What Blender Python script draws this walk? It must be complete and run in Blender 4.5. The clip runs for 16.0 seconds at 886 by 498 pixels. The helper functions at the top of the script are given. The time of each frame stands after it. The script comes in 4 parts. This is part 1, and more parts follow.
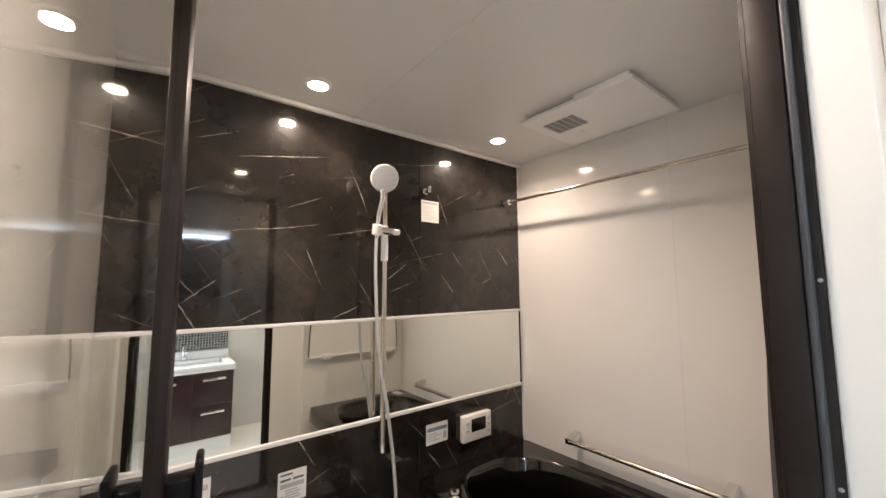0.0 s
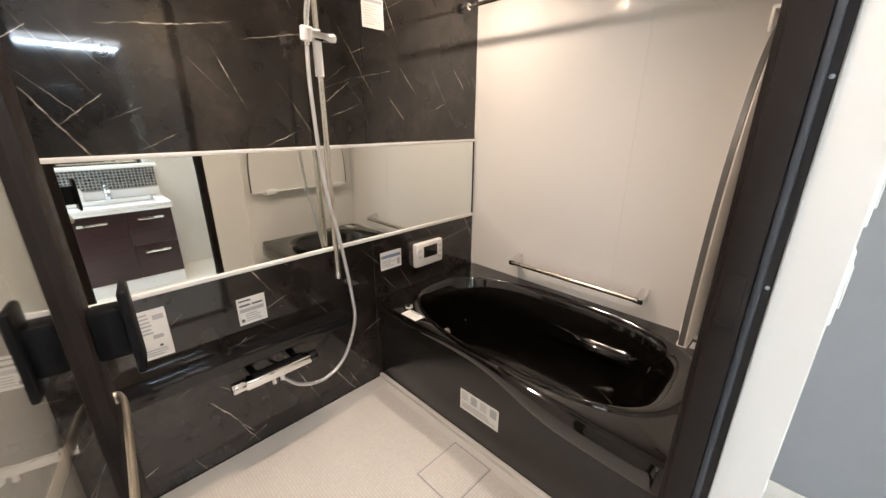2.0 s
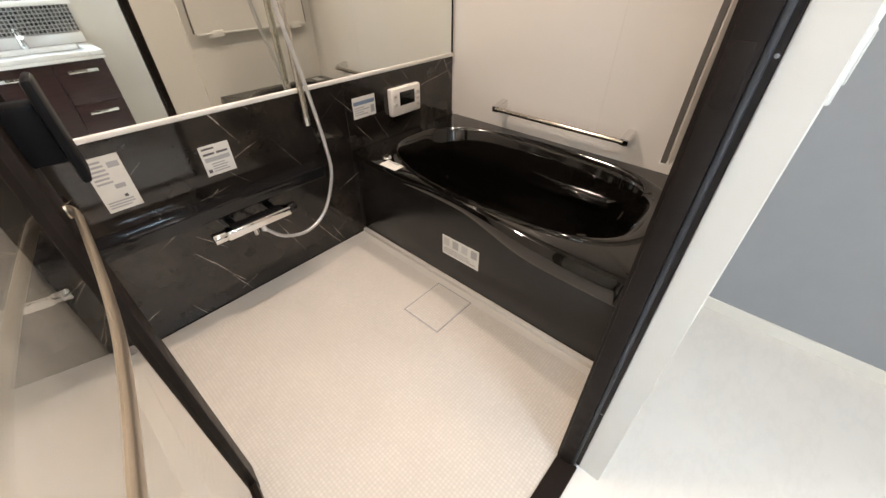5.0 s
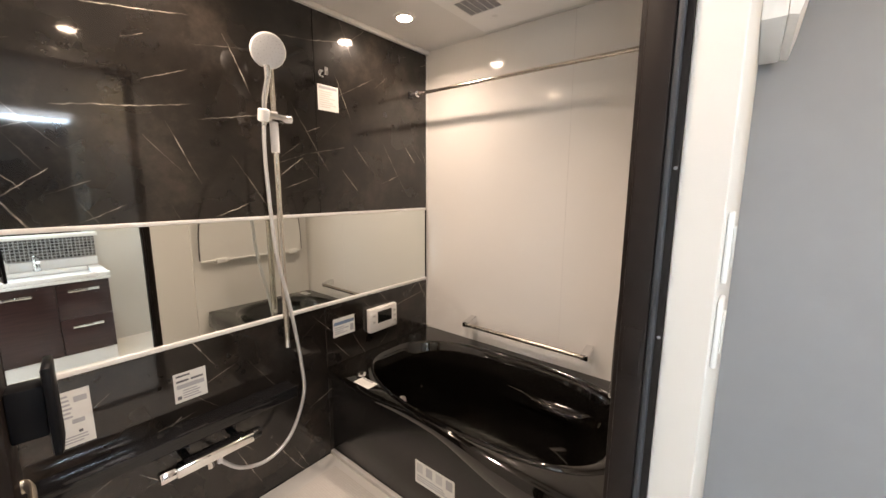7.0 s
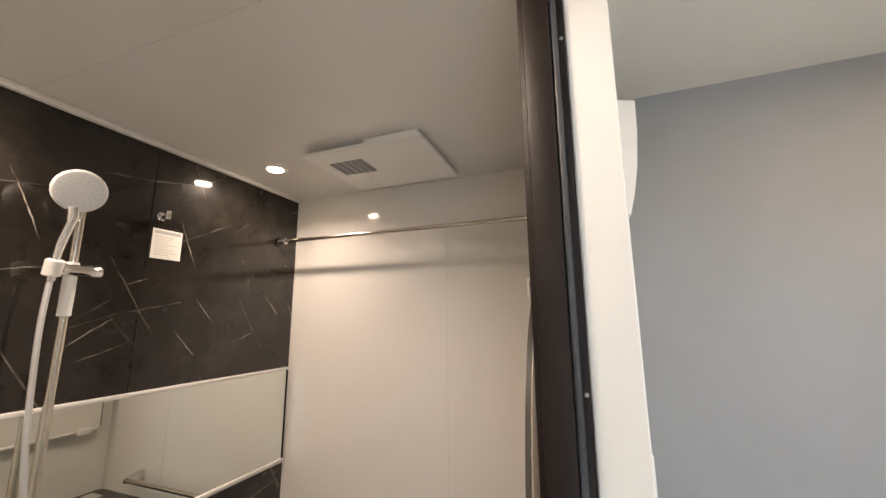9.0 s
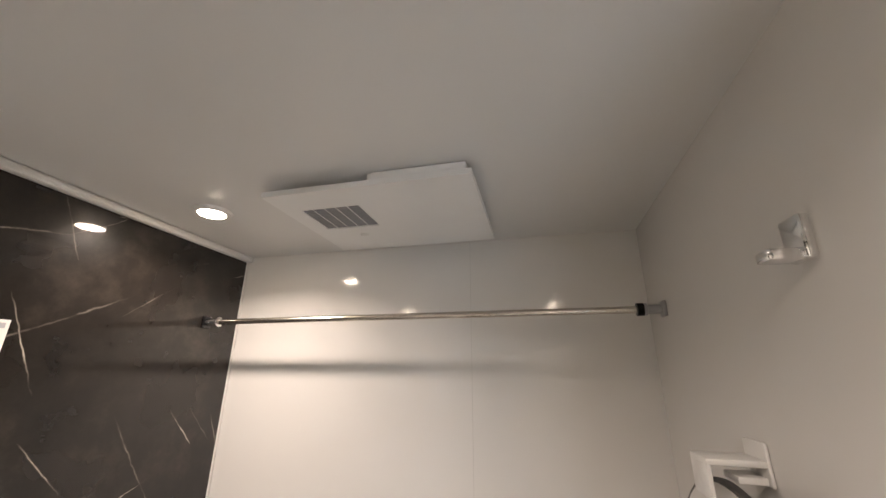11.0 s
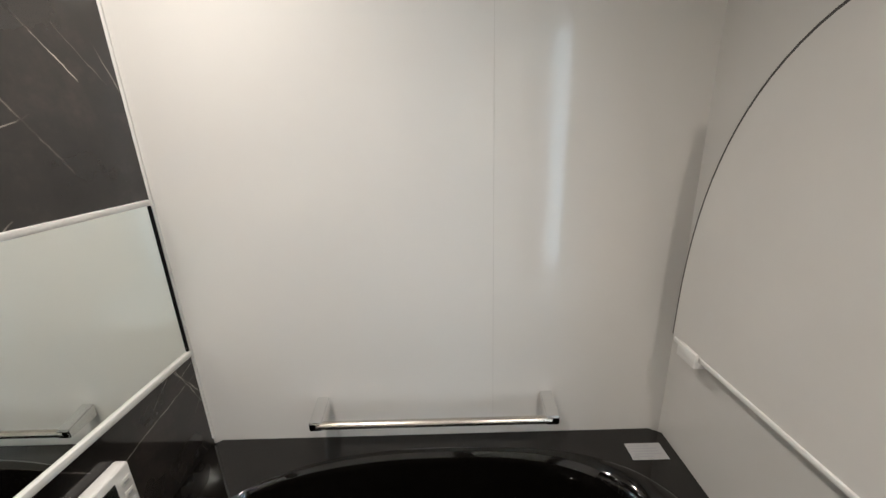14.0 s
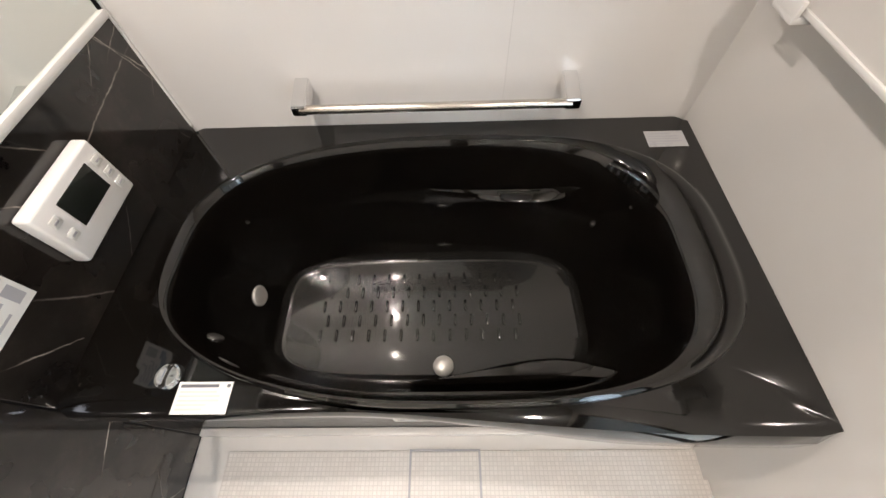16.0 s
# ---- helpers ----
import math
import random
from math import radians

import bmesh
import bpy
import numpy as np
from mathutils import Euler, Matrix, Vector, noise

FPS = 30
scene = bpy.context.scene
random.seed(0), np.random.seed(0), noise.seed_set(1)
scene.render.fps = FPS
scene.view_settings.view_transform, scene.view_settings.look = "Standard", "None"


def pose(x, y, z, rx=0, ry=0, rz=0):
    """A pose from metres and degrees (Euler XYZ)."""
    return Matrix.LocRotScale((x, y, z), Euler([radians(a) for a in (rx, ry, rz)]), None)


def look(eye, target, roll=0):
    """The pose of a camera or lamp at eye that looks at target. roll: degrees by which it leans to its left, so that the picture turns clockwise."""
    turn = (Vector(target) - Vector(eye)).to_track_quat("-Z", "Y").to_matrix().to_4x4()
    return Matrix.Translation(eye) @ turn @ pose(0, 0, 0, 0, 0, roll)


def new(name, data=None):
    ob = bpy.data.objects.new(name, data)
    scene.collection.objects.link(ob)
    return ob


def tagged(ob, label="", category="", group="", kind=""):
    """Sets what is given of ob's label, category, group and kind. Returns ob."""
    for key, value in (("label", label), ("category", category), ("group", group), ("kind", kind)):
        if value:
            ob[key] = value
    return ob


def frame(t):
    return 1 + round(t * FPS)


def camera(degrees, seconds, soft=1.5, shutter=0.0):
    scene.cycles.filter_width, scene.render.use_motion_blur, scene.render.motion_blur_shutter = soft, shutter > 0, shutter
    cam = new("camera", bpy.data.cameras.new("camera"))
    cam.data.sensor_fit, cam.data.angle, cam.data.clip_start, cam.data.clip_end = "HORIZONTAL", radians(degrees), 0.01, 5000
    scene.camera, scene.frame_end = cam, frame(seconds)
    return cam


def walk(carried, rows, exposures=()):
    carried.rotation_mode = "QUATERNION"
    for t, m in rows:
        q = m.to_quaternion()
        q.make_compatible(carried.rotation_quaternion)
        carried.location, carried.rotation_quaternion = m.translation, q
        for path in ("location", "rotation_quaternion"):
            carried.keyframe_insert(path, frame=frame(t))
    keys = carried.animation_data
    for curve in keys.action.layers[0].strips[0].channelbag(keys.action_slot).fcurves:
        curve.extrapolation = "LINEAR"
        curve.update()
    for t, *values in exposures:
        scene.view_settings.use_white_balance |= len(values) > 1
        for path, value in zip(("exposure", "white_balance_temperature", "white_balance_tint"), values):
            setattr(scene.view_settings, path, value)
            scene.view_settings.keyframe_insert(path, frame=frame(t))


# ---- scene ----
cam = camera(99.2, 16.0)
PATH = [
    (0, (-1.85, -1.592, 1.416), (-0.627, -0.021, 1.608), -0.3),
    (0.5, (-1.821, -1.574, 1.439), (-0.533, -0.045, 1.407), -0.3),
    (1, (-1.809, -1.546, 1.431), (-0.485, -0.069, 1.178), -0.1),
    (1.5, (-1.797, -1.539, 1.402), (-0.467, -0.115, 0.95), -0.1),
    (2, (-1.79, -1.52, 1.369), (-0.448, -0.183, 0.727), 0.2),
    (2.5, (-1.801, -1.492, 1.329), (-0.478, -0.259, 0.476), 0.2),
    (3, (-1.814, -1.497, 1.298), (-0.559, -0.33, 0.266), 0.4),
    (3.5, (-1.818, -1.518, 1.272), (-0.626, -0.396, 0.122), 0.4),
    (3.7, (-1.823, -1.524, 1.261), (-0.648, -0.425, 0.073), 0.5),
    (5.8, (-1.772, -1.54, 1.247), (-0.597, -0.484, 0.02), -0.3),
    (6, (-1.779, -1.536, 1.266), (-0.538, -0.457, 0.128), 0.0),
    (6.5, (-1.781, -1.599, 1.32), (-0.331, -0.385, 0.668), -0.2),
    (7, (-1.804, -1.594, 1.387), (-0.267, -0.353, 1.072), 0.3),
    (7.5, (-1.807, -1.606, 1.434), (-0.222, -0.387, 1.417), 0.3),
    (8, (-1.796, -1.596, 1.467), (-0.114, -0.529, 1.645), -0.1),
    (8.5, (-1.756, -1.578, 1.478), (0.043, -0.756, 1.775), -0.3),
    (9, (-1.662, -1.509, 1.517), (0.179, -0.816, 1.877), -0.4),
    (9.5, (-1.52, -1.424, 1.588), (0.302, -0.728, 2.03), -0.1),
    (9.7, (-1.486, -1.398, 1.615), (0.317, -0.663, 2.072), -0.0),
    (11.8, (-1.053, -0.926, 1.787), (0.796, -0.664, 2.504), 0.5),
    (12, (-1.03, -0.89, 1.781), (0.825, -0.653, 2.49), 0.5),
    (12.5, (-1.034, -0.802, 1.738), (0.891, -0.67, 2.267), 0.7),
    (13, (-1.031, -0.763, 1.64), (0.959, -0.742, 1.845), 0.5),
    (13.5, (-0.996, -0.725, 1.516), (0.986, -0.755, 1.246), -0.3),
    (14, (-0.982, -0.776, 1.407), (0.93, -0.754, 0.82), -2.1),
    (14.5, (-0.971, -0.771, 1.352), (0.822, -0.736, 0.465), -2.4),
    (15, (-0.954, -0.763, 1.295), (0.613, -0.71, 0.053), -2.6),
    (15.5, (-0.927, -0.757, 1.268), (0.336, -0.691, -0.28), -3.1),
    (16, (-0.883, -0.758, 1.226), (0.16, -0.709, -0.48), -3.3),
]
walk(cam, [(t, look(e, g, r)) for t, e, g, r in PATH], [
    (0.0, 0.10, 6900, 19), (1.5, 0.34, 6900, 18), (3.5, 0.36, 6850, 17), (6.0, 0.29, 7100, 18), (7.0, 0.24, 7200, 20), (8.0, 0.02, 7350, 20), (9.0, -0.04, 7250, 19), (9.5, -0.10, 7000, 19),
    (11.8, 0.08, 6400, 16), (12.5, 0.06, 6300, 15), (13.5, -0.06, 6000, 11), (14.5, 0.36, 5850, 9), (15.0, 0.5, 5750, 9), (16.0, 0.82, 6100, 14)])

# ---- world and lamps ----
world = bpy.data.worlds.new("world")
scene.world = world
world.use_nodes = True
world.node_tree.nodes["Background"].inputs[0].default_value = (0.75, 0.87, 1.0, 1)
world.node_tree.nodes["Background"].inputs[1].default_value = 0.15

WARM = (1.0, 0.87, 0.73)
COOL = (0.55, 0.80, 1.0)
CEIL = 2.19
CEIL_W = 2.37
LAMPS = [(-0.42, -0.235), (-1.377, -0.21), (-1.40, -1.22)]


def lamp(name, x, y, z, size, watts, colour, size_y=0.0, spread=180, aim=None):
    d = bpy.data.lights.new(name, "AREA")
    d.shape = "RECTANGLE" if size_y else "DISK"
    d.size = size
    if size_y:
        d.size_y = size_y
    d.energy, d.color, d.spread = watts, colour, radians(spread)
    ob = new(name, d)
    ob.matrix_world = look((x, y, z), aim) if aim else pose(x, y, z)
    return ob


for lx, ly in LAMPS:
    lamp("downlight_glow", lx, ly, CEIL - 0.018, 0.07, 6.0, WARM, spread=148)
lamp("vanity_glow", -1.558, -2.655, 1.893, 0.6, 15.0, COOL, 0.06, aim=(-1.558, -2.60, 1.0))
# two unseen ceiling lamps added as fill, one neutral, one warm; no fittings built
lamp("washroom_fill", -1.40, -2.10, CEIL_W - 0.02, 0.3, 5.5, (0.95, 0.97, 1.0))
lamp("washroom_fill", -0.85, -2.5, CEIL_W - 0.02, 0.1, 7.5, (1.0, 0.76, 0.46))


# ---- materials ----
def material(name):
    m = bpy.data.materials.new(name)
    m.use_nodes = True
    nt = m.node_tree
    return m, nt, nt.nodes["Principled BSDF"]


def coords(nt, scale=(1, 1, 1), rot=(0, 0, 0)):
    c = nt.nodes.new("ShaderNodeNewGeometry")
    mp = nt.nodes.new("ShaderNodeMapping")
    mp.inputs["Scale"].default_value = scale
    mp.inputs["Rotation"].default_value = rot
    nt.links.new(c.outputs["Position"], mp.inputs["Vector"])
    return mp.outputs["Vector"]


def noise_node(nt, vec, scale, detail=4.0, rough=0.55):
    n = nt.nodes.new("ShaderNodeTexNoise")
    n.inputs["Scale"].default_value = scale
    n.inputs["Detail"].default_value = detail
    n.inputs["Roughness"].default_value = rough
    nt.links.new(vec, n.inputs["Vector"])
    return n.outputs["Fac"]


def ramp(nt, fac, stops):
    r = nt.nodes.new("ShaderNodeValToRGB")
    e = r.color_ramp.elements
    while len(e) < len(stops):
        e.new(0.5)
    for el, (p, c) in zip(e, stops):
        el.position = p
        el.color = (*c, 1) if len(c) == 3 else c
    nt.links.new(fac, r.inputs["Fac"])
    return r.outputs["Color"]


def math_node(nt, op, a, b):
    m = nt.nodes.new("ShaderNodeMath")
    m.operation = op
    for i, v in enumerate((a, b)):
        if isinstance(v, (int, float)):
            m.inputs[i].default_value = v
        else:
            nt.links.new(v, m.inputs[i])
    return m.outputs[0]


def mix(nt, fac, a, b):
    m = nt.nodes.new("ShaderNodeMix")
    m.data_type = "RGBA"
    for sock, v in ((m.inputs["Factor"], fac), (m.inputs[6], a), (m.inputs[7], b)):
        if isinstance(v, (int, float)):
            sock.default_value = v
        elif isinstance(v, tuple):
            sock.default_value = (*v, 1)
        else:
            nt.links.new(v, sock)
    return m.outputs[2]


def bump(nt, bsdf, height, strength, distance=0.002):
    b = nt.nodes.new("ShaderNodeBump")
    b.inputs["Strength"].default_value = strength
    b.inputs["Distance"].default_value = distance
    nt.links.new(height, b.inputs["Height"])
    nt.links.new(b.outputs["Normal"], bsdf.inputs["Normal"])


def plain(name, colour, rough=0.4, metal=0.0, vary=0.06, scale=6.0, grain=0.0, grain_scale=400.0, coat=0.0):
    """A surface with soft cloudy variation of tone and gloss and an optional fine grain."""
    m, nt, b = material(name)
    v = coords(nt)
    f = noise_node(nt, v, scale)
    lo = tuple(c * (1 - vary) for c in colour)
    hi = tuple(min(1, c * (1 + vary)) for c in colour)
    nt.links.new(ramp(nt, f, [(0.3, lo), (0.7, hi)]), b.inputs["Base Color"])
    r = ramp(nt, noise_node(nt, v, scale * 3.1), [(0.3, (max(0.02, rough * 0.85),) * 3), (0.7, (rough * 1.15,) * 3)])
    nt.links.new(r, b.inputs["Roughness"])
    b.inputs["Metallic"].default_value = metal
    b.inputs["Coat Weight"].default_value = coat
    if grain:
        bump(nt, b, noise_node(nt, v, grain_scale, 2.0), grain, 0.001)
    return m


def marble_dark():
    m, nt, b = material("dark_marble")
    v = coords(nt)
    cloud = noise_node(nt, v, 3.1, 7.0, 0.68)
    base = ramp(nt, cloud, [(0.36, (0.0065, 0.0052, 0.0045)), (0.52, (0.0135, 0.0108, 0.0090)), (0.68, (0.036, 0.0285, 0.0230))])
    wob = nt.nodes.new("ShaderNodeTexNoise")
    wob.inputs["Scale"].default_value = 3.0
    nt.links.new(v, wob.inputs["Vector"])
    off = nt.nodes.new("ShaderNodeVectorMath")
    off.operation = "MULTIPLY_ADD"
    off.inputs[1].default_value = (0.03, 0.03, 0.03)
    nt.links.new(wob.outputs["Color"], off.inputs[0])
    nt.links.new(v, off.inputs[2])
    fine = nt.nodes.new("ShaderNodeTexNoise")
    fine.inputs["Scale"].default_value = 38.0
    nt.links.new(v, fine.inputs["Vector"])
    jag = nt.nodes.new("ShaderNodeVectorMath")
    jag.operation = "MULTIPLY_ADD"
    jag.inputs[1].default_value = (0.008, 0.008, 0.008)
    nt.links.new(fine.outputs["Color"], jag.inputs[0])
    nt.links.new(off.outputs[0], jag.inputs[2])
    veins = None
    kinds = ((30, 2.2, 0.0055, 0.55, 0.55), (38, 4.4, 0.008, 0.48, 0.66), (-58, 2.6, 0.006, 0.52, 0.55), (-48, 5.0, 0.009, 0.44, 0.68), (10, 2.8, 0.006, 0.52, 0.66), (-66, 4.0, 0.008, 0.48, 0.70), (22, 5.8, 0.010, 0.46, 0.70))
    for i, (ang, scl, width, length, keep) in enumerate(kinds):
        flat = nt.nodes.new("ShaderNodeMapping")
        flat.inputs["Rotation"].default_value = (radians(-90), 0, 0)
        nt.links.new(jag.outputs[0], flat.inputs["Vector"])
        mp = nt.nodes.new("ShaderNodeMapping")
        mp.inputs["Rotation"].default_value = (0, 0, radians(-ang))
        mp.inputs["Scale"].default_value = (scl, scl, scl)
        mp.inputs["Location"].default_value = (i * 3.71, i * 1.37, 0)
        nt.links.new(flat.outputs[0], mp.inputs["Vector"])
        vo = nt.nodes.new("ShaderNodeTexVoronoi")
        vo.voronoi_dimensions = "2D"
        vo.inputs["Scale"].default_value = 1.0
        nt.links.new(mp.outputs[0], vo.inputs["Vector"])
        d = nt.nodes.new("ShaderNodeVectorMath")
        d.operation = "SUBTRACT"
        nt.links.new(mp.outputs[0], d.inputs[0])
        nt.links.new(vo.outputs["Position"], d.inputs[1])
        sx = nt.nodes.new("ShaderNodeSeparateXYZ")
        nt.links.new(d.outputs[0], sx.inputs[0])
        cl = nt.nodes.new("ShaderNodeSeparateColor")
        nt.links.new(vo.outputs["Color"], cl.inputs[0])
        across = math_node(nt, "ABSOLUTE", sx.outputs[1], 0)
        along = math_node(nt, "ABSOLUTE", sx.outputs[0], 0)
        line = ramp(nt, across, [(0.0, (1, 1, 1)), (width * 0.35, (0.7,) * 3), (width, (0.0,) * 3)])
        ends = ramp(nt, along, [(length * 0.35, (1, 1, 1)), (length, (0, 0, 0))])
        some = math_node(nt, "GREATER_THAN", cl.outputs[0], keep)
        weight = math_node(nt, "MULTIPLY", some, cl.outputs[1])
        one = math_node(nt, "MULTIPLY", math_node(nt, "MULTIPLY", line, ends), weight)
        veins = one if veins is None else math_node(nt, "MAXIMUM", veins, one)
    fade = ramp(nt, noise_node(nt, v, 18.0), [(0.38, (0.12,) * 3), (0.62, (1.0,) * 3)])
    nt.links.new(mix(nt, math_node(nt, "MULTIPLY", veins, fade), base, (0.72, 0.65, 0.56)), b.inputs["Base Color"])
    nt.links.new(ramp(nt, noise_node(nt, v, 5.0), [(0.3, (0.24,) * 3), (0.7, (0.34,) * 3)]), b.inputs["Roughness"])
    b.inputs["IOR"].default_value = 1.5
    b.inputs["Specular IOR Level"].default_value = 0.12
    b.inputs["Coat Weight"].default_value = 1.0
    b.inputs["Coat Roughness"].default_value = 0.05
    b.inputs["Coat IOR"].default_value = 1.56
    bump(nt, b, noise_node(nt, v, 5.0, 2.0), 0.012, 0.004)
    return m


def tile_floor():
    m, nt, b = material("bath_floor_tile")
    v = coords(nt)
    br = nt.nodes.new("ShaderNodeTexBrick")
    br.offset = 0.0
    br.inputs["Scale"].default_value = 1.0
    br.inputs["Brick Width"].default_value = 0.0115
    br.inputs["Row Height"].default_value = 0.0115
    br.inputs["Mortar Size"].default_value = 0.0016
    br.inputs["Mortar Smooth"].default_value = 0.5
    br.inputs["Color1"].default_value = (0.60, 0.567, 0.522, 1)
    br.inputs["Color2"].default_value = (0.655, 0.62, 0.573, 1)
    br.inputs["Mortar"].default_value = (0.54, 0.508, 0.468, 1)
    nt.links.new(v, br.inputs["Vector"])
    cloud = ramp(nt, noise_node(nt, v, 4.0), [(0.3, (0.93,) * 3), (0.7, (1, 1, 1))])
    mul = nt.nodes.new("ShaderNodeMix")
    mul.data_type, mul.blend_type = "RGBA", "MULTIPLY"
    mul.inputs["Factor"].default_value = 1
    nt.links.new(br.outputs["Color"], mul.inputs[6])
    nt.links.new(cloud, mul.inputs[7])
    nt.links.new(mul.outputs[2], b.inputs["Base Color"])
    b.inputs["Roughness"].default_value = 0.38
    bump(nt, b, math_node(nt, "SUBTRACT", 1.0, br.outputs["Fac"]), 0.35, 0.0008)
    return m


def mosaic():
    m, nt, b = material("mosaic_tile")
    v = coords(nt, rot=(radians(90), 0, 0))
    br = nt.nodes.new("ShaderNodeTexBrick")
    br.offset = 0.0
    br.inputs["Scale"].default_value = 1.0
    br.inputs["Brick Width"].default_value = 0.025
    br.inputs["Row Height"].default_value = 0.025
    br.inputs["Mortar Size"].default_value = 0.003
    br.inputs["Color1"].default_value = (0.012, 0.012, 0.014, 1)
    br.inputs["Color2"].default_value = (0.16, 0.15, 0.14, 1)
    br.inputs["Mortar"].default_value = (0.5, 0.5, 0.5, 1)
    nt.links.new(v, br.inputs["Vector"])
    nt.links.new(br.outputs["Color"], b.inputs["Base Color"])
    b.inputs["Roughness"].default_value = 0.15
    bump(nt, b, math_node(nt, "SUBTRACT", 1.0, br.outputs["Fac"]), 0.7, 0.002)
    return m


def hall_floor():
    m, nt, b = material("washroom_floor")
    v = coords(nt)
    n1 = noise_node(nt, v, 2.2, 7.0, 0.65)
    n2 = noise_node(nt, coords(nt, (1, 2.2, 1), (0, 0, 0.6)), 3.0, 8.0, 0.7)
    c = ramp(nt, n1, [(0.3, (0.71, 0.695, 0.66)), (0.7, (0.77, 0.755, 0.72))])
    vein = ramp(nt, n2, [(0.46, (0, 0, 0)), (0.5, (0.10,) * 3), (0.54, (0, 0, 0))])
    nt.links.new(mix(nt, vein, c, (0.5, 0.48, 0.45)), b.inputs["Base Color"])
    b.inputs["Roughness"].default_value = 0.28
    return m


def wood_dark():
    m, nt, b = material("dark_wood")
    v = coords(nt, (3, 3, 40), (0, radians(90), 0))
    f = noise_node(nt, v, 1.5, 6.0, 0.6)
    nt.links.new(ramp(nt, f, [(0.3, (0.022, 0.010, 0.011)), (0.7, (0.05, 0.024, 0.024))]), b.inputs["Base Color"])
    b.inputs["Roughness"].default_value = 0.28
    return m


def glass(name, tint, rough=0.0):
    m, nt, b = material(name)
    b.inputs["Base Color"].default_value = (*tint, 1)
    b.inputs["Transmission Weight"].default_value = 1.0
    b.inputs["Roughness"].default_value = rough
    b.inputs["IOR"].default_value = 1.5
    return m


def mirror_mat():
    m, nt, b = material("mirror_silver")
    b.inputs["Base Color"].default_value = (0.86, 0.89, 0.85, 1)
    b.inputs["Metallic"].default_value = 1.0
    b.inputs["Roughness"].default_value = 0.015
    return m


def glow(name, colour, strength):
    m, nt, b = material(name)
    b.inputs["Base Color"].default_value = (0.9, 0.9, 0.9, 1)
    b.inputs["Emission Color"].default_value = (*colour, 1)
    b.inputs["Emission Strength"].default_value = strength
    return m


MARBLE = marble_dark()
PANEL = plain("white_wall_panel", (0.74, 0.72, 0.69), 0.085, vary=0.02, scale=1.5)
PANEL.node_tree.nodes["Principled BSDF"].inputs["IOR"].default_value = 1.52
CEILING = plain("ceiling_panel", (0.74, 0.73, 0.71), 0.38, vary=0.02, scale=1.2)
PLASTIC = plain("white_plastic", (0.78, 0.77, 0.75), 0.35, vary=0.02)
COVER = plain("vent_cover_plastic", (0.83, 0.825, 0.81), 0.5, vary=0.02)
PLASTIC_GREY = plain("grey_plastic", (0.34, 0.34, 0.35), 0.45, vary=0.04)
SLOT = plain("dark_slot", (0.03, 0.03, 0.032), 0.6, vary=0.1)
PAPER = plain("label_paper", (0.66, 0.66, 0.63), 0.45, vary=0.03, scale=30)
INK = plain("label_ink", (0.09, 0.09, 0.1), 0.6, vary=0.1)
INK_GREY = plain("label_grey_ink", (0.36, 0.36, 0.38), 0.6, vary=0.1)
INK_BLUE = plain("label_blue_ink", (0.14, 0.2, 0.3), 0.6, vary=0.1)
CHROME = plain("chrome", (0.82, 0.82, 0.82), 0.07, 1.0, vary=0.02)
SATIN = plain("satin_steel", (0.66, 0.64, 0.60), 0.38, 0.6, vary=0.04)
BRONZE = plain("satin_bronze", (0.46, 0.39, 0.31), 0.34, 0.85, vary=0.06, scale=25, grain=0.04)
STEEL = plain("brushed_steel", (0.62, 0.58, 0.52), 0.22, 1.0, vary=0.05, scale=20, grain=0.05)
HOSE = plain("silver_hose", (0.60, 0.60, 0.60), 0.35, 0.55, vary=0.04, scale=60)
TUB = plain("black_tub_resin", (0.0030, 0.0025, 0.0020), 0.06, vary=0.1, scale=8, coat=0.5)
TUB_FLOOR = plain("tub_floor_resin", (0.009, 0.0084, 0.0072), 0.20, vary=0.15, scale=14, grain=0.02, coat=0.6)
APRON = plain("black_apron_resin", (0.012, 0.011, 0.011), 0.22, vary=0.12, scale=5)
BLACK = plain("black_gloss", (0.008, 0.008, 0.009), 0.12, vary=0.1)
BLACK_MATT = plain("black_matt", (0.007, 0.007, 0.008), 0.35, vary=0.1)
BLACK_MATT.node_tree.nodes["Principled BSDF"].inputs["Specular IOR Level"].default_value = 0.08
FRAME = plain("bronze_black_frame", (0.013, 0.0092, 0.0078), 0.5, 0.0, vary=0.15, scale=12, grain=0.03)
FRAME.node_tree.nodes["Principled BSDF"].inputs["Specular IOR Level"].default_value = 0.15
FRAME_SEAL = plain("frame_gasket", (0.024, 0.027, 0.033), 0.5, vary=0.1)
TRIM = plain("silver_trim", (0.72, 0.71, 0.69), 0.32, 0.0, vary=0.03)
FLOOR = tile_floor()
FLOOR_EDGE = plain("floor_edge_resin", (0.62, 0.597, 0.56), 0.33, vary=0.03, grain=0.03)
WHITE_WALL = plain("white_wallpaper", (0.65, 0.637, 0.605), 0.75, vary=0.02, scale=3, grain=0.25, grain_scale=500)
GREY_WALL = plain("grey_wallpaper", (0.30, 0.31, 0.325), 0.8, vary=0.03, scale=3, grain=0.3, grain_scale=500)
HALL = hall_floor()
BASE = plain("cream_skirting", (0.76, 0.73, 0.67), 0.5, vary=0.03)
WOOD = wood_dark()
CERAMIC = plain("white_counter", (0.82, 0.83, 0.84), 0.12, vary=0.01)
MOSAIC = mosaic()
MIRROR = mirror_mat()
GLASS = glass("clear_glass", (0.90, 0.92, 0.90))
LENS = glow("downlight_lens", (1.0, 0.84, 0.62), 90.0)
DAYLIGHT = glow("daylight_backdrop", (0.74, 0.89, 1.0), 3.0)
LED = glow("led_strip", (0.8, 0.93, 1.0), 10.0)
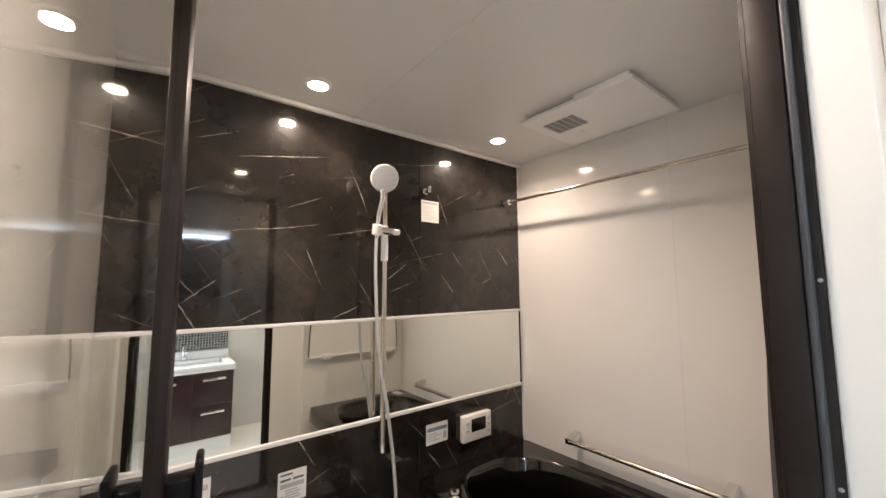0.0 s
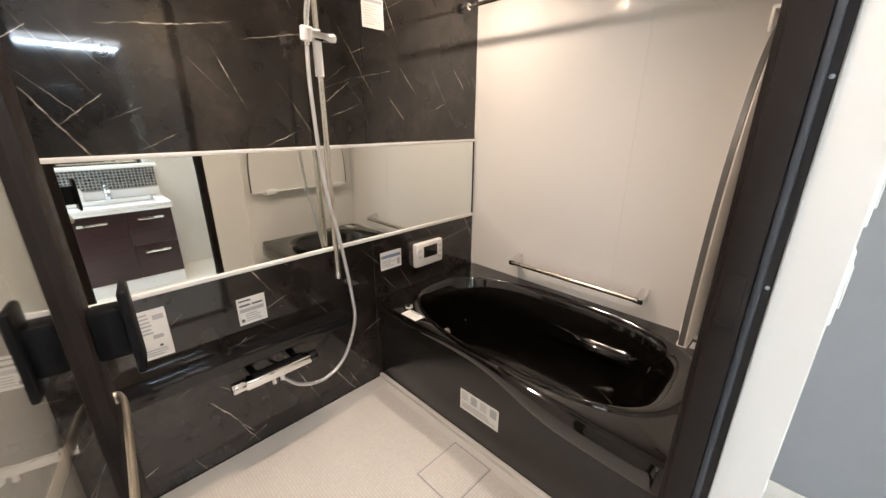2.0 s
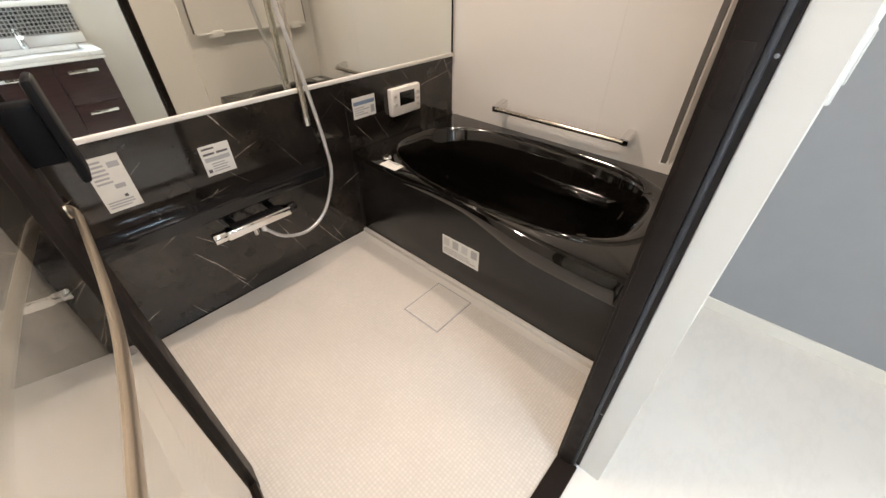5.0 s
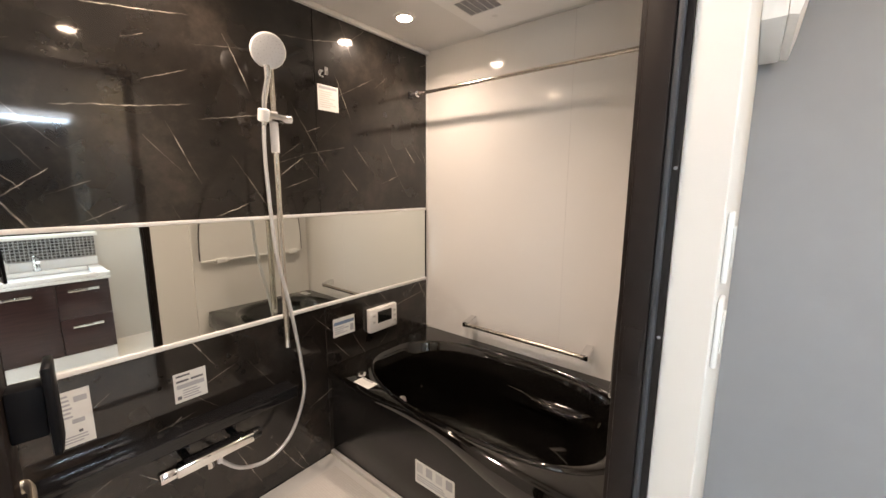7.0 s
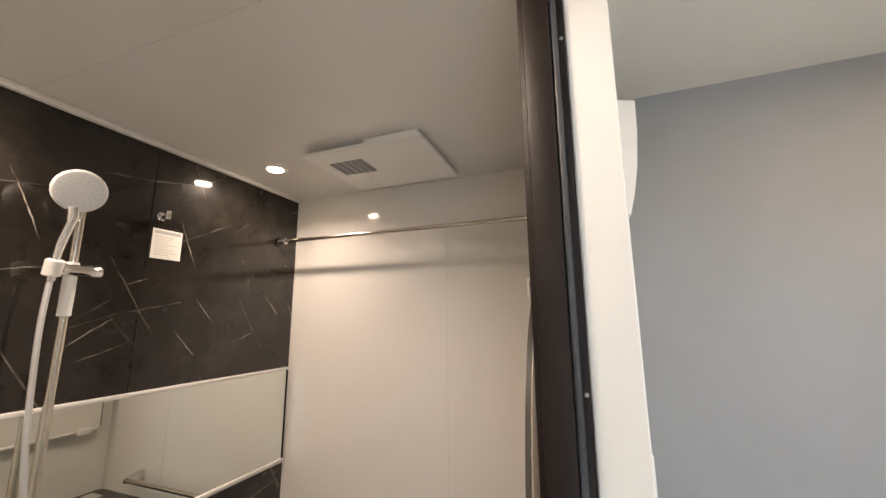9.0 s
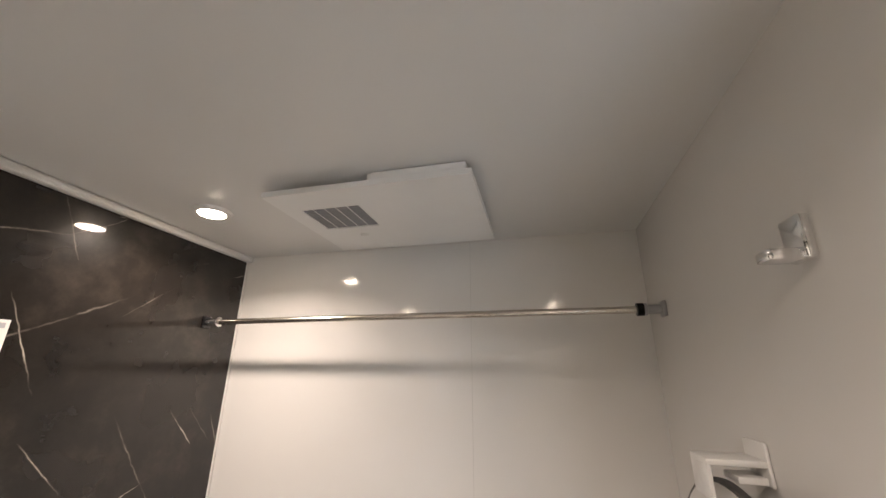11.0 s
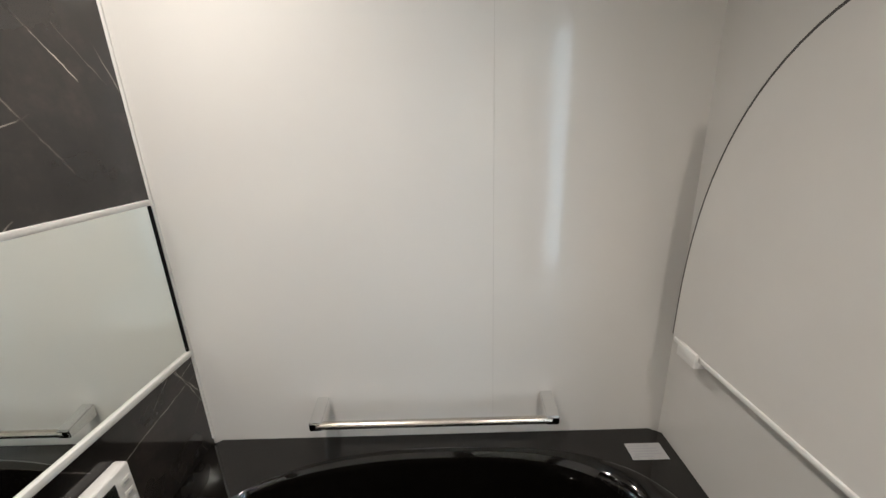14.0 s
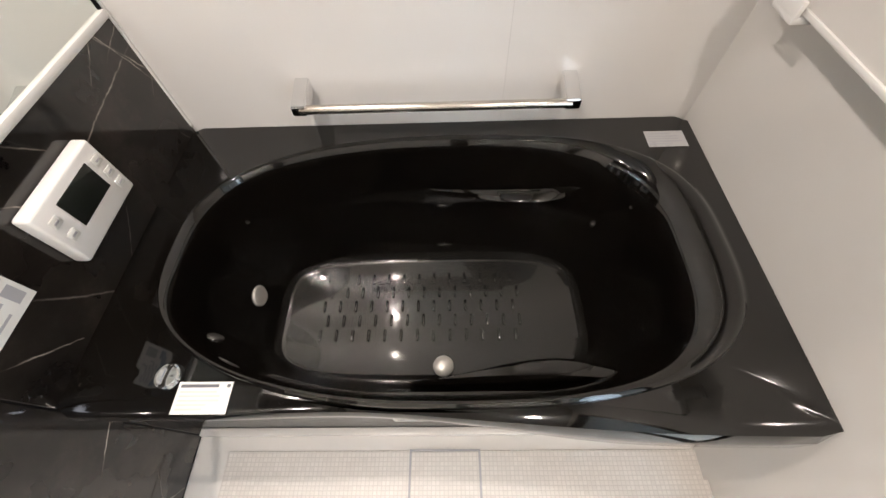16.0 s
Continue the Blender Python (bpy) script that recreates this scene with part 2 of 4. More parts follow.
LID_EDGE = plain("lid_rubber_edge", (0.06, 0.056, 0.053), 0.5)
FAINT = plain("faint_ink", (0.52, 0.5, 0.47), 0.6)
JOINT = plain("panel_joint", (0.58, 0.56, 0.53), 0.4)
JOINT_CEIL = plain("ceiling_joint", (0.63, 0.62, 0.60), 0.5)
SCREEN = plain("remote_screen", (0.012, 0.014, 0.012), 0.12, vary=0.1)
FROST = plain("tub_lid_board", (0.70, 0.68, 0.65), 0.5, vary=0.02, grain=0.03)


# ---- mesh helpers ----
def obj(name, bm, mat, parent=None, label="", smooth=False):
    me = bpy.data.meshes.new(name)
    bm.normal_update()
    bm.to_mesh(me)
    bm.free()
    for mt in (mat if isinstance(mat, (list, tuple)) else [mat]):
        me.materials.append(mt)
    if smooth:
        for p in me.polygons:
            p.use_smooth = True
        me.set_sharp_from_angle(angle=radians(40))
    ob = new(name, me)
    if parent:
        ob.parent = parent
    if label:
        ob["label"] = label
    return ob


def part(name, bm, mat, parent, label="", smooth=True):
    return obj(name, bm, mat, parent, label, smooth)


def thing(name, label, category, group=""):
    return tagged(new(name), label, category, group)


def box(x0, x1, y0, y1, z0, z1, bevel=0.0, segs=2, bm=None):
    own = bmesh.new()
    bmesh.ops.create_cube(own, size=1.0)
    for v in own.verts:
        v.co = Vector((x0 + (v.co.x + 0.5) * (x1 - x0), y0 + (v.co.y + 0.5) * (y1 - y0), z0 + (v.co.z + 0.5) * (z1 - z0)))
    if bevel:
        bmesh.ops.bevel(own, geom=own.edges[:], offset=bevel, segments=segs, affect="EDGES", profile=0.5)
    if bm is None:
        return own
    return join(bm, own)


def join(bm, other):
    me = bpy.data.meshes.new("tmp")
    other.to_mesh(me)
    other.free()
    bm.from_mesh(me)
    bpy.data.meshes.remove(me)
    return bm


def tube(points, radius, sides=14, cap=True):
    """A round bar or hose along the points; radius is a number or one for each point."""
    bm = bmesh.new()
    pts = [Vector(p) for p in points]
    rad = radius if isinstance(radius, (list, tuple)) else [radius] * len(pts)
    rings, side = [], None
    for i, p in enumerate(pts):
        d = (pts[min(i + 1, len(pts) - 1)] - pts[max(i - 1, 0)]).normalized()
        if side is None:
            side = d.orthogonal().normalized()
        side = (side - d * side.dot(d)).normalized()
        up = d.cross(side)
        rings.append([bm.verts.new(p + rad[i] * (math.cos(a) * side + math.sin(a) * up)) for a in [2 * math.pi * k / sides for k in range(sides)]])
    for a, b in zip(rings, rings[1:]):
        for k in range(sides):
            bm.faces.new((a[k], a[(k + 1) % sides], b[(k + 1) % sides], b[k]))
    if cap:
        bm.faces.new(rings[0][::-1])
        bm.faces.new(rings[-1])
    return bm


def spline(points, steps=8):
    """Points along a smooth curve through the given ones."""
    p = [Vector(q) for q in points]
    out = []
    for i in range(len(p) - 1):
        a, b, c, d = p[max(i - 1, 0)], p[i], p[i + 1], p[min(i + 2, len(p) - 1)]
        for k in range(steps):
            t = k / steps
            out.append(0.5 * ((2 * b) + (c - a) * t + (2 * a - 5 * b + 4 * c - d) * t * t + (3 * b - a - 3 * c + d) * t ** 3))
    return out + [p[-1]]


def lathe(profile, sides=32, cap=True):
    """A turned body round z from (radius, height) pairs."""
    bm = bmesh.new()
    rings = [[bm.verts.new((r * math.cos(2 * math.pi * k / sides), r * math.sin(2 * math.pi * k / sides), z)) for k in range(sides)] for r, z in profile]
    for a, b in zip(rings, rings[1:]):
        for k in range(sides):
            bm.faces.new((a[k], a[(k + 1) % sides], b[(k + 1) % sides], b[k]))
    if cap:
        bm.faces.new(rings[0][::-1])
        bm.faces.new(rings[-1])
    bmesh.ops.recalc_face_normals(bm, faces=bm.faces[:])
    return bm


def moved(bm, m):
    bmesh.ops.transform(bm, matrix=m, verts=bm.verts[:])
    return bm


def structure(name, bm, mat, label, category="structure"):
    return tagged(obj(name, bm, mat), label, category, kind="structure")


# ---- the room ----
WEST, SOUTH = -1.98, -1.43          # inner faces of the bathroom
DOOR_W, DOOR_E, DOOR_H = -1.935, -1.14, 2.05
FACE = -1.5685                       # washroom side of the door wall
GREY_X, BACK_Y, WEST_W = -0.11, -2.87, -2.7

structure("floor", box(WEST, 0, SOUTH - 0.017, 0, -0.12, 0.0), FLOOR_EDGE, "pale beige resin bathroom floor with smooth edges", "floor")
structure("floor_1", box(-1.93, -0.812, SOUTH - 0.012, -0.10, 0.0005, 0.004, 0.0015, 1), FLOOR, "pale beige textured mosaic floor of the wash area", "floor")
structure("wall_north", box(WEST - 0.1, 0.1, 0.0, 0.1, -0.12, 2.5), PANEL, "white core of the shower wall", "wall")
structure("wall_east", box(0.0, 0.1, FACE, 0.0, -0.12, 2.5), PANEL, "glossy white wall panel behind the bathtub", "wall")
structure("wall_west", box(WEST - 0.1, WEST, SOUTH - 0.014, 0.0, -0.12, 2.5), PANEL, "glossy white wall panel behind the open door", "wall")
ws = box(-0.885, 0.0, SOUTH - 0.084, SOUTH, -0.12, 2.5)
box(DOOR_E + 0.035, -0.885, SOUTH - 0.084, SOUTH - 0.014, -0.12, 2.5, bm=ws)
box(WEST - 0.1, DOOR_W - 0.035, SOUTH - 0.084, SOUTH - 0.014, -0.12, 2.5, bm=ws)
box(DOOR_W - 0.035, DOOR_E + 0.035, SOUTH - 0.084, SOUTH - 0.014, DOOR_H + 0.035, 2.5, bm=ws)
structure("wall_south", ws, PANEL, "glossy white wall panel round the door and lid", "wall")
structure("ceiling", box(WEST, 0, SOUTH - 0.017, 0.0, CEIL, CEIL + 0.06), CEILING, "satin white bathroom ceiling panel", "ceiling")
structure("cornice", box(WEST, -0.002, -0.032, -0.006, CEIL - 0.024, CEIL - 0.001, 0.007), TRIM, "white ceiling trim along the dark wall", "trim")
structure("trim", box(-0.010, -0.0005, -0.012, -0.0005, 0.50, CEIL - 0.001, 0.003), TRIM, "white corner trim between dark and white walls", "trim")
structure("trim_1", box(-0.0008, 0.002, -0.9026, -0.9014, 0.50, CEIL), JOINT, "fine grey joint between white wall panels", "trim")

structure("trim_2", box(-1.1445, -1.1425, SOUTH - 0.017, -0.033, CEIL - 0.0008, CEIL + 0.002), JOINT_CEIL, "fine joint between the ceiling panels", "trim")

# dark marble cladding in panels with a recessed joint
clad = structure("wall_cladding", box(WEST, -0.001, -0.003, 0.004, 0.0, CEIL - 0.001), BLACK_MATT, "dark backing of the marble wall panels", "wall")
for x0, x1, z0, z1 in ((WEST, -0.7715, 1.268, CEIL), (-0.7685, -0.004, 1.268, CEIL), (WEST, -0.7715, 0.012, 0.808), (-0.7685, -0.004, 0.012, 0.808)):
    part("panel", box(x0, x1, -0.007, -0.002, z0, z1, 0.0012, 1), MARBLE, clad, smooth=False)

# washroom side
hall = box(WEST_W - 0.1, GREY_X + 0.1, BACK_Y - 0.1, SOUTH - 0.018, -0.14, -0.004)
structure("floor_2", hall, HALL, "pale marble-patterned vinyl washroom floor", "floor")
wf = box(DOOR_E + 0.012, GREY_X, FACE, SOUTH - 0.0765, -0.004, CEIL_W + 0.1, 0.002, 1)
box(WEST_W, DOOR_W - 0.012, FACE, SOUTH - 0.0765, -0.004, CEIL_W + 0.1, bm=wf)
box(DOOR_W - 0.012, DOOR_E + 0.012, FACE, SOUTH - 0.0765, DOOR_H + 0.012, CEIL_W + 0.1, bm=wf)
structure("wall_door_side", wf, WHITE_WALL, "white papered wall and reveal round the bathroom door", "wall")
structure("wall_grey", box(GREY_X, GREY_X + 0.1, BACK_Y - 0.1, SOUTH - 0.0855, -0.004, CEIL_W + 0.1), GREY_WALL, "matt grey papered accent wall of the washroom", "wall")
structure("wall_back", box(WEST_W - 0.1, GREY_X, BACK_Y - 0.1, BACK_Y, -0.004, CEIL_W + 0.1), WHITE_WALL, "white papered wall behind the vanity", "wall")
WY0, WY1, WZ0, WZ1 = -2.40, -1.66, 0.0, 2.30      # tall window at the end of the washroom
ww = box(WEST_W - 0.1, WEST_W, BACK_Y, WY0, -0.004, CEIL_W + 0.1)
box(WEST_W - 0.1, WEST_W, WY1, SOUTH - 0.0765, -0.004, CEIL_W + 0.1, bm=ww)
box(WEST_W - 0.1, WEST_W, WY0, WY1, -0.004, WZ0, bm=ww)
box(WEST_W - 0.1, WEST_W, WY0, WY1, WZ1, CEIL_W + 0.1, bm=ww)
structure("wall_washroom_west", ww, WHITE_WALL, "white papered washroom wall with a tall window", "wall")
win = tagged(new("window_1"), "tall window with slim white frame and pale daylight", "window", kind="structure")
for y0, y1, z0, z1 in ((WY0, WY0 + 0.04, WZ0, WZ1), (WY1 - 0.04, WY1, WZ0, WZ1), (WY0 + 0.04, WY1 - 0.04, WZ0, WZ0 + 0.05), (WY0 + 0.04, WY1 - 0.04, WZ1 - 0.04, WZ1)):
    part("window_frame", box(WEST_W - 0.07, WEST_W - 0.03, y0, y1, z0, z1, 0.003), PLASTIC, win)
wp = part("pane", box(WEST_W - 0.053, WEST_W - 0.047, WY0 + 0.038, WY1 - 0.038, WZ0 + 0.048, WZ1 - 0.038), GLASS, win, "clear glass pane", smooth=False)
wp.visible_shadow = False
structure("backdrop", box(WEST_W - 0.34, WEST_W - 0.32, WY0 - 0.3, WY1 + 0.3, WZ0 - 0.3, WZ1 + 0.4), DAYLIGHT, "plain pale blue daylight outside the window", "backdrop")
structure("ceiling_1", box(WEST_W, GREY_X, BACK_Y, FACE, CEIL_W, CEIL_W + 0.06), WHITE_WALL, "white papered washroom ceiling", "ceiling")
structure("baseboard", box(GREY_X - 0.009, GREY_X, BACK_Y, FACE, -0.004, 0.055, 0.003), BASE, "cream skirting board under the grey wall", "baseboard")

# door frame, fixed in the opening
fr = tagged(new("door_frame"), "dark bronze metal bathroom door frame", "door frame", kind="structure")
FY0, FY1 = SOUTH - 0.076, SOUTH - 0.0145
for nm, x0, x1, z0, z1 in (("jamb", DOOR_E + 0.011, DOOR_E + 0.036, 0.0, DOOR_H + 0.01), ("jamb", DOOR_W - 0.036, DOOR_W - 0.011, 0.0, DOOR_H + 0.01), ("head", DOOR_W - 0.036, DOOR_E + 0.036, DOOR_H + 0.0105, DOOR_H + 0.036)):
    part(nm, box(x0, x1, FY0, FY1, z0, z1, 0.003), FRAME, fr)
for nm, x0, x1, z0, z1 in (("inner_jamb", DOOR_E - 0.001, DOOR_E + 0.010, 0.0, DOOR_H), ("inner_jamb", DOOR_W - 0.010, DOOR_W + 0.001, 0.0, DOOR_H), ("inner_head", DOOR_W - 0.010, DOOR_E + 0.010, DOOR_H + 0.0005, DOOR_H + 0.010)):
    part(nm, box(x0, x1, SOUTH - 0.056, FY1 + 0.006, z0, z1, 0.002), FRAME, fr)
part("door_stop", box(DOOR_E - 0.010, DOOR_E - 0.001, SOUTH - 0.056, SOUTH - 0.017, 0.01, DOOR_H, 0.003), FRAME, fr)
part("door_stop", box(DOOR_W - 0.0105, DOOR_W + 0.008, SOUTH - 0.066, SOUTH - 0.0565, 0.01, DOOR_H, 0.003), FRAME, fr)
part("gasket", box(DOOR_E - 0.006, DOOR_E + 0.0105, SOUTH - 0.066, SOUTH - 0.0565, 0.01, DOOR_H, 0.003), FRAME_SEAL, fr, "grey rubber door gasket")
part("sill", box(DOOR_W, DOOR_E, FY0, SOUTH - 0.012, -0.003, 0.012, 0.004), FRAME, fr, "dark bronze threshold")
part("strike_plate", box(DOOR_E - 0.013, DOOR_E - 0.0095, SOUTH - 0.050, SOUTH - 0.024, 1.085, 1.165, 0.001), FRAME, fr, "dark strike plate")
for z in (0.3, 1.15, 1.42, 1.93):
    s = lathe([(0.003, 0), (0.003, 0.0006), (0.002, 0.0014)], 12)
    part("screw", moved(s, Matrix.Translation((DOOR_E + 0.011, SOUTH - 0.071, z)) @ pose(0, 0, 0, 0, -90, 0)), PLASTIC_GREY, fr, "small steel screw")

# open glass door
HX, HY = -1.915, SOUTH - 0.025
FX, FYY = -1.822, -0.765
ang = math.degrees(math.atan2(FYY - HY, FX - HX))
LW = math.hypot(FX - HX, FYY - HY)
leaf = tagged(thing("door_1", "open glass bathroom door with slim black frame", "door"), kind="structure")
leaf.matrix_world = pose(HX, HY, 0, 0, 0, ang)
part("stile", box(LW - 0.075, LW, -0.016, 0.016, 0.02, DOOR_H - 0.01, 0.003), FRAME, leaf)
part("stile", box(0.0, 0.03, -0.016, 0.016, 0.02, DOOR_H - 0.01, 0.003), FRAME, leaf)
part("rail", box(0.03, LW - 0.075, -0.014, 0.014, DOOR_H - 0.04, DOOR_H - 0.01, 0.003), FRAME, leaf)
part("rail", box(0.03, LW - 0.075, -0.014, 0.014, 0.02, 0.06, 0.003), FRAME, leaf)
gp = part("pane", box(0.028, LW - 0.073, -0.003, 0.003, 0.058, DOOR_H - 0.038), GLASS, leaf, "clear glass pane")
gp.visible_shadow = False
for s in (-1, 1):
    hb = box(LW - 0.046, LW - 0.006, min(s * 0.016, s * 0.058), max(s * 0.016, s * 0.058), 1.020, 1.100, 0.004)
    box(LW - 0.060, LW + 0.004, min(s * 0.056, s * 0.068), max(s * 0.056, s * 0.068), 0.990, 1.130, 0.005, bm=hb)
    part("handle", hb, BLACK_MATT, leaf, "black square door handle")
RZ = 0.945
tr = tube(spline([(LW - 0.03, -0.014, RZ), (LW - 0.034, -0.024, RZ), (LW - 0.09, -0.032, RZ), (0.5 * LW, -0.046, RZ), (0.13, -0.036, RZ), (0.055, -0.026, RZ), (0.045, -0.014, RZ)], 8), 0.005, 12)
bmesh.ops.scale(tr, vec=(1, 1, 2.2), space=Matrix.Translation((0, 0, -RZ)), verts=tr.verts[:])
part("towel_rail", tr, BRONZE, leaf, "bowed bronze towel rail")

# ---- downlights ----
for i, (lx, ly) in enumerate(LAMPS):
    d = thing("downlight", "round white recessed ceiling downlight, lit warm", "ceiling light", "downlights")
    d.location = (lx, ly, CEIL)
    part("ring", lathe([(0.036, -0.0095), (0.039, -0.0105), (0.049, -0.007), (0.052, -0.0005), (0.036, -0.0005)], 40, False), PLASTIC, d)
    part("lens", lathe([(0.0, -0.0165), (0.012, -0.0160), (0.024, -0.0142), (0.0325, -0.0115), (0.0362, -0.0085), (0.0362, -0.003), (0.0, -0.003)], 32), LENS, d, "glowing warm lens")

# ---- ventilation unit ----
fan = thing("ventilation_unit", "white ceiling bath dryer with square grey grille", "ventilator")
FX0, FX1, FY_0, FY_1 = -0.526, -0.112, -0.998, -0.485
part("body", box(FX0 + 0.035, FX1 - 0.03, FY_0 + 0.035, FY_1 - 0.03, CEIL - 0.024, CEIL - 0.0005, 0.003), PLASTIC, fan)
fb = bmesh.new()
GX0, GX1, GY0, GY1 = -0.434, -0.298, -0.695, -0.535
for a in ((FX0, GX0, FY_0, FY_1), (GX1, FX1, FY_0, FY_1), (GX0, GX1, FY_0, GY0), (GX0, GX1, GY1, FY_1)):
    box(a[0], a[1], a[2], a[3], CEIL - 0.036, CEIL - 0.022, bm=fb)
bmesh.ops.remove_doubles(fb, verts=fb.verts[:], dist=0.0001)
part("cover", fb, COVER, fan, smooth=False)
part("hinge_bar", box(FX0 + 0.002, FX0 + 0.022, FY_0 + 0.012, -0.767, CEIL - 0.0215, CEIL - 0.003, 0.002), COVER, fan)
part("grille_recess", box(GX0 + 0.001, GX1 - 0.001, GY0 + 0.001, GY1 - 0.001, CEIL - 0.0262, CEIL - 0.0242), SLOT, fan, "dark grille opening")
for k in range(14):
    x = GX0 + (k + 0.5) * (GX1 - GX0) / 14
    part("slat", box(x - 0.0022, x + 0.0022, GY0, GY1, CEIL - 0.034, CEIL - 0.027), PLASTIC_GREY, fan)
for k in range(1, 5):
    y = GY0 + k * (GY1 - GY0) / 5
    part("rib", box(GX0, GX1, y - 0.0012, y + 0.0012, CEIL - 0.0355, CEIL - 0.0345), PLASTIC, fan)
part("indicator", moved(lathe([(0.0125, 0.0), (0.0125, 0.0012), (0.010, 0.002)], 24), Matrix.Translation((-0.235, -0.62, CEIL - 0.0358)) @ pose(0, 0, 0, 180, 0, 0)), CEILING, fan, "small round pale sensor")
part("clip", box(FX0 + 0.01, FX0 + 0.04, -0.765, -0.755, CEIL - 0.022, CEIL - 0.001), PLASTIC, fan)

# ---- drying pole ----
pole = thing("drying_pole", "steel laundry drying pole on chrome wall brackets", "pole")
PX, PZ = -0.150, 1.916
part("rod", tube([(PX, -0.03, PZ), (PX, -0.7, PZ), (PX, -1.405, PZ)], 0.0095, 20), STEEL, pole)
for yw, s, mt in ((-0.0075, -1, BLACK), (-1.4295, 1, PLASTIC_GREY)):
    part("wall_plate", box(PX - 0.017, PX + 0.017, min(yw, yw + s * 0.010), max(yw, yw + s * 0.010), PZ - 0.020, PZ + 0.020, 0.004), mt, pole)
    part("bracket", moved(lathe([(0.012, 0.0), (0.012, 0.03), (0.016, 0.032), (0.016, 0.046), (0.0105, 0.048)], 20), Matrix.Translation((PX, yw + s * 0.012, PZ)) @ pose(0, 0, 0, 90 if s < 0 else -90, 0, 0)), CHROME if s < 0 else PLASTIC_GREY, pole)
part("collar", tube([(PX, -1.362, PZ), (PX, -1.378, PZ)], 0.0168, 16), BLACK_MATT, pole, "black rubber collar")
hk = thing("pole_holder", "spare chrome pole holder on the white wall", "bracket")
part("plate", box(-0.72, -0.68, SOUTH + 0.0005, SOUTH + 0.014, 1.885, 1.94, 0.004), CHROME, hk)
part("hook", box(-0.715, -0.685, SOUTH + 0.012, SOUTH + 0.05, 1.885, 1.90, 0.004), CHROME, hk)
# small hook high on the dark wall
h2 = thing("wall_hook", "small chrome hook high on the dark wall", "hook")
part("plate", moved(lathe([(0.017, 0), (0.017, 0.006), (0.014, 0.009)], 24), Matrix.Translation((-0.735, -0.0072, 1.905)) @ pose(0, 0, 0, 90, 0, 0)), CHROME, h2)
part("hook", box(-0.745, -0.725, -0.05, -0.014, 1.893, 1.908, 0.004), CHROME, h2)
part("tip", box(-0.745, -0.725, -0.052, -0.042, 1.893, 1.925, 0.004), CHROME, h2)

# ---- wide mirror ----
mir = thing("wall_mirror", "wide frameless wall mirror with silver trims", "mirror")
part("pane", box(WEST + 0.001, -0.022, -0.0105, -0.003, 0.822, 1.258), MIRROR, mir, "silvered mirror glass", smooth=False)
part("trim", box(WEST + 0.001, -0.016, -0.018, -0.0035, 0.808, 0.826, 0.003), TRIM, mir)
part("trim", box(WEST + 0.001, -0.016, -0.015, -0.0035, 1.255, 1.270, 0.003), TRIM, mir)
part("end_trim", box(-0.024, -0.016, -0.014, -0.0035, 0.826, 1.255, 0.002), BLACK_MATT, mir)

# ---- shower ----
sh = thing("shower_set", "chrome shower rail with white round hand shower", "shower")
BX, BY = -1.0, -0.06
part("rail", tube([(BX, BY, 0.70), (BX, BY, 1.3), (BX, BY, 1.875)], 0.0125, 20), STEEL, sh, "steel slide rail")
part("rail_end", tube([(BX, BY, 0.69), (BX, BY, 0.725)], 0.0145, 20), CHROME, sh)
part("rail_end", tube([(BX, BY, 1.865), (BX, BY, 1.882)], 0.0145, 20), CHROME, sh)
part("wall_mount", box(BX - 0.014, BX + 0.014, BY, -0.006, 0.735, 0.775, 0.004), BLACK, sh)
part("wall_mount", box(BX - 0.014, BX + 0.014, BY, -0.006, 1.815, 1.855, 0.004), CHROME, sh)
part("sleeve", tube([(BX, BY, 1.53), (BX, BY, 1.60), (BX, BY, 1.645)], [0.0165, 0.017, 0.0165], 18), PLASTIC, sh, "white plastic sleeve")
part("slider", moved(lathe([(0.017, -0.055), (0.019, -0.052), (0.019, 0.052), (0.017, 0.055)], 24), Matrix.Translation((BX + 0.012, BY - 0.012, 1.665)) @ pose(0, 0, 0, 0, 90, 0)), CHROME, sh)
part("slider_collar", tube([(BX, BY, 1.645), (BX, BY, 1.69)], 0.017, 18), PLASTIC, sh, "white collar")
HOLD = Vector((BX - 0.055, BY - 0.03, 1.665))
part("cradle", moved(lathe([(0.014, -0.024), (0.021, -0.02), (0.022, 0.022), (0.016, 0.026)], 22), Matrix.Translation(HOLD) @ pose(0, 0, 0, 14, 0, 0)), PLASTIC, sh, "white shower cradle")
HEADC = Vector((-1.052, -0.15, 1.888))
part("grip", tube(spline([HOLD + Vector((0, 0.004, -0.035)), HOLD + Vector((0, -0.012, 0.06)), HOLD + Vector((0.008, -0.032, 0.14)), HEADC + Vector((0, 0.022, -0.045))]), [0.011] * 8 + [0.0125] * 8 + [0.016] * 9, 16), CHROME, sh, "chrome grip")
nrm = Vector((-0.30, -0.88, -0.36)).normalized()
hm = Matrix.Translation(HEADC) @ nrm.to_track_quat("Z", "Y").to_matrix().to_4x4()
part("head", moved(lathe([(0.02, -0.034), (0.047, -0.024), (0.061, -0.010), (0.0625, 0.0), (0.060, 0.006)], 44), hm), PLASTIC, sh, "white round shower head")
part("spray_plate", moved(lathe([(0.0585, 0.0055), (0.057, 0.0085), (0.02, 0.0095)], 40), hm), plain("spray_face", (0.62, 0.63, 0.64), 0.35, vary=0.03), sh, "pale grey spray plate")
nz = bmesh.new()
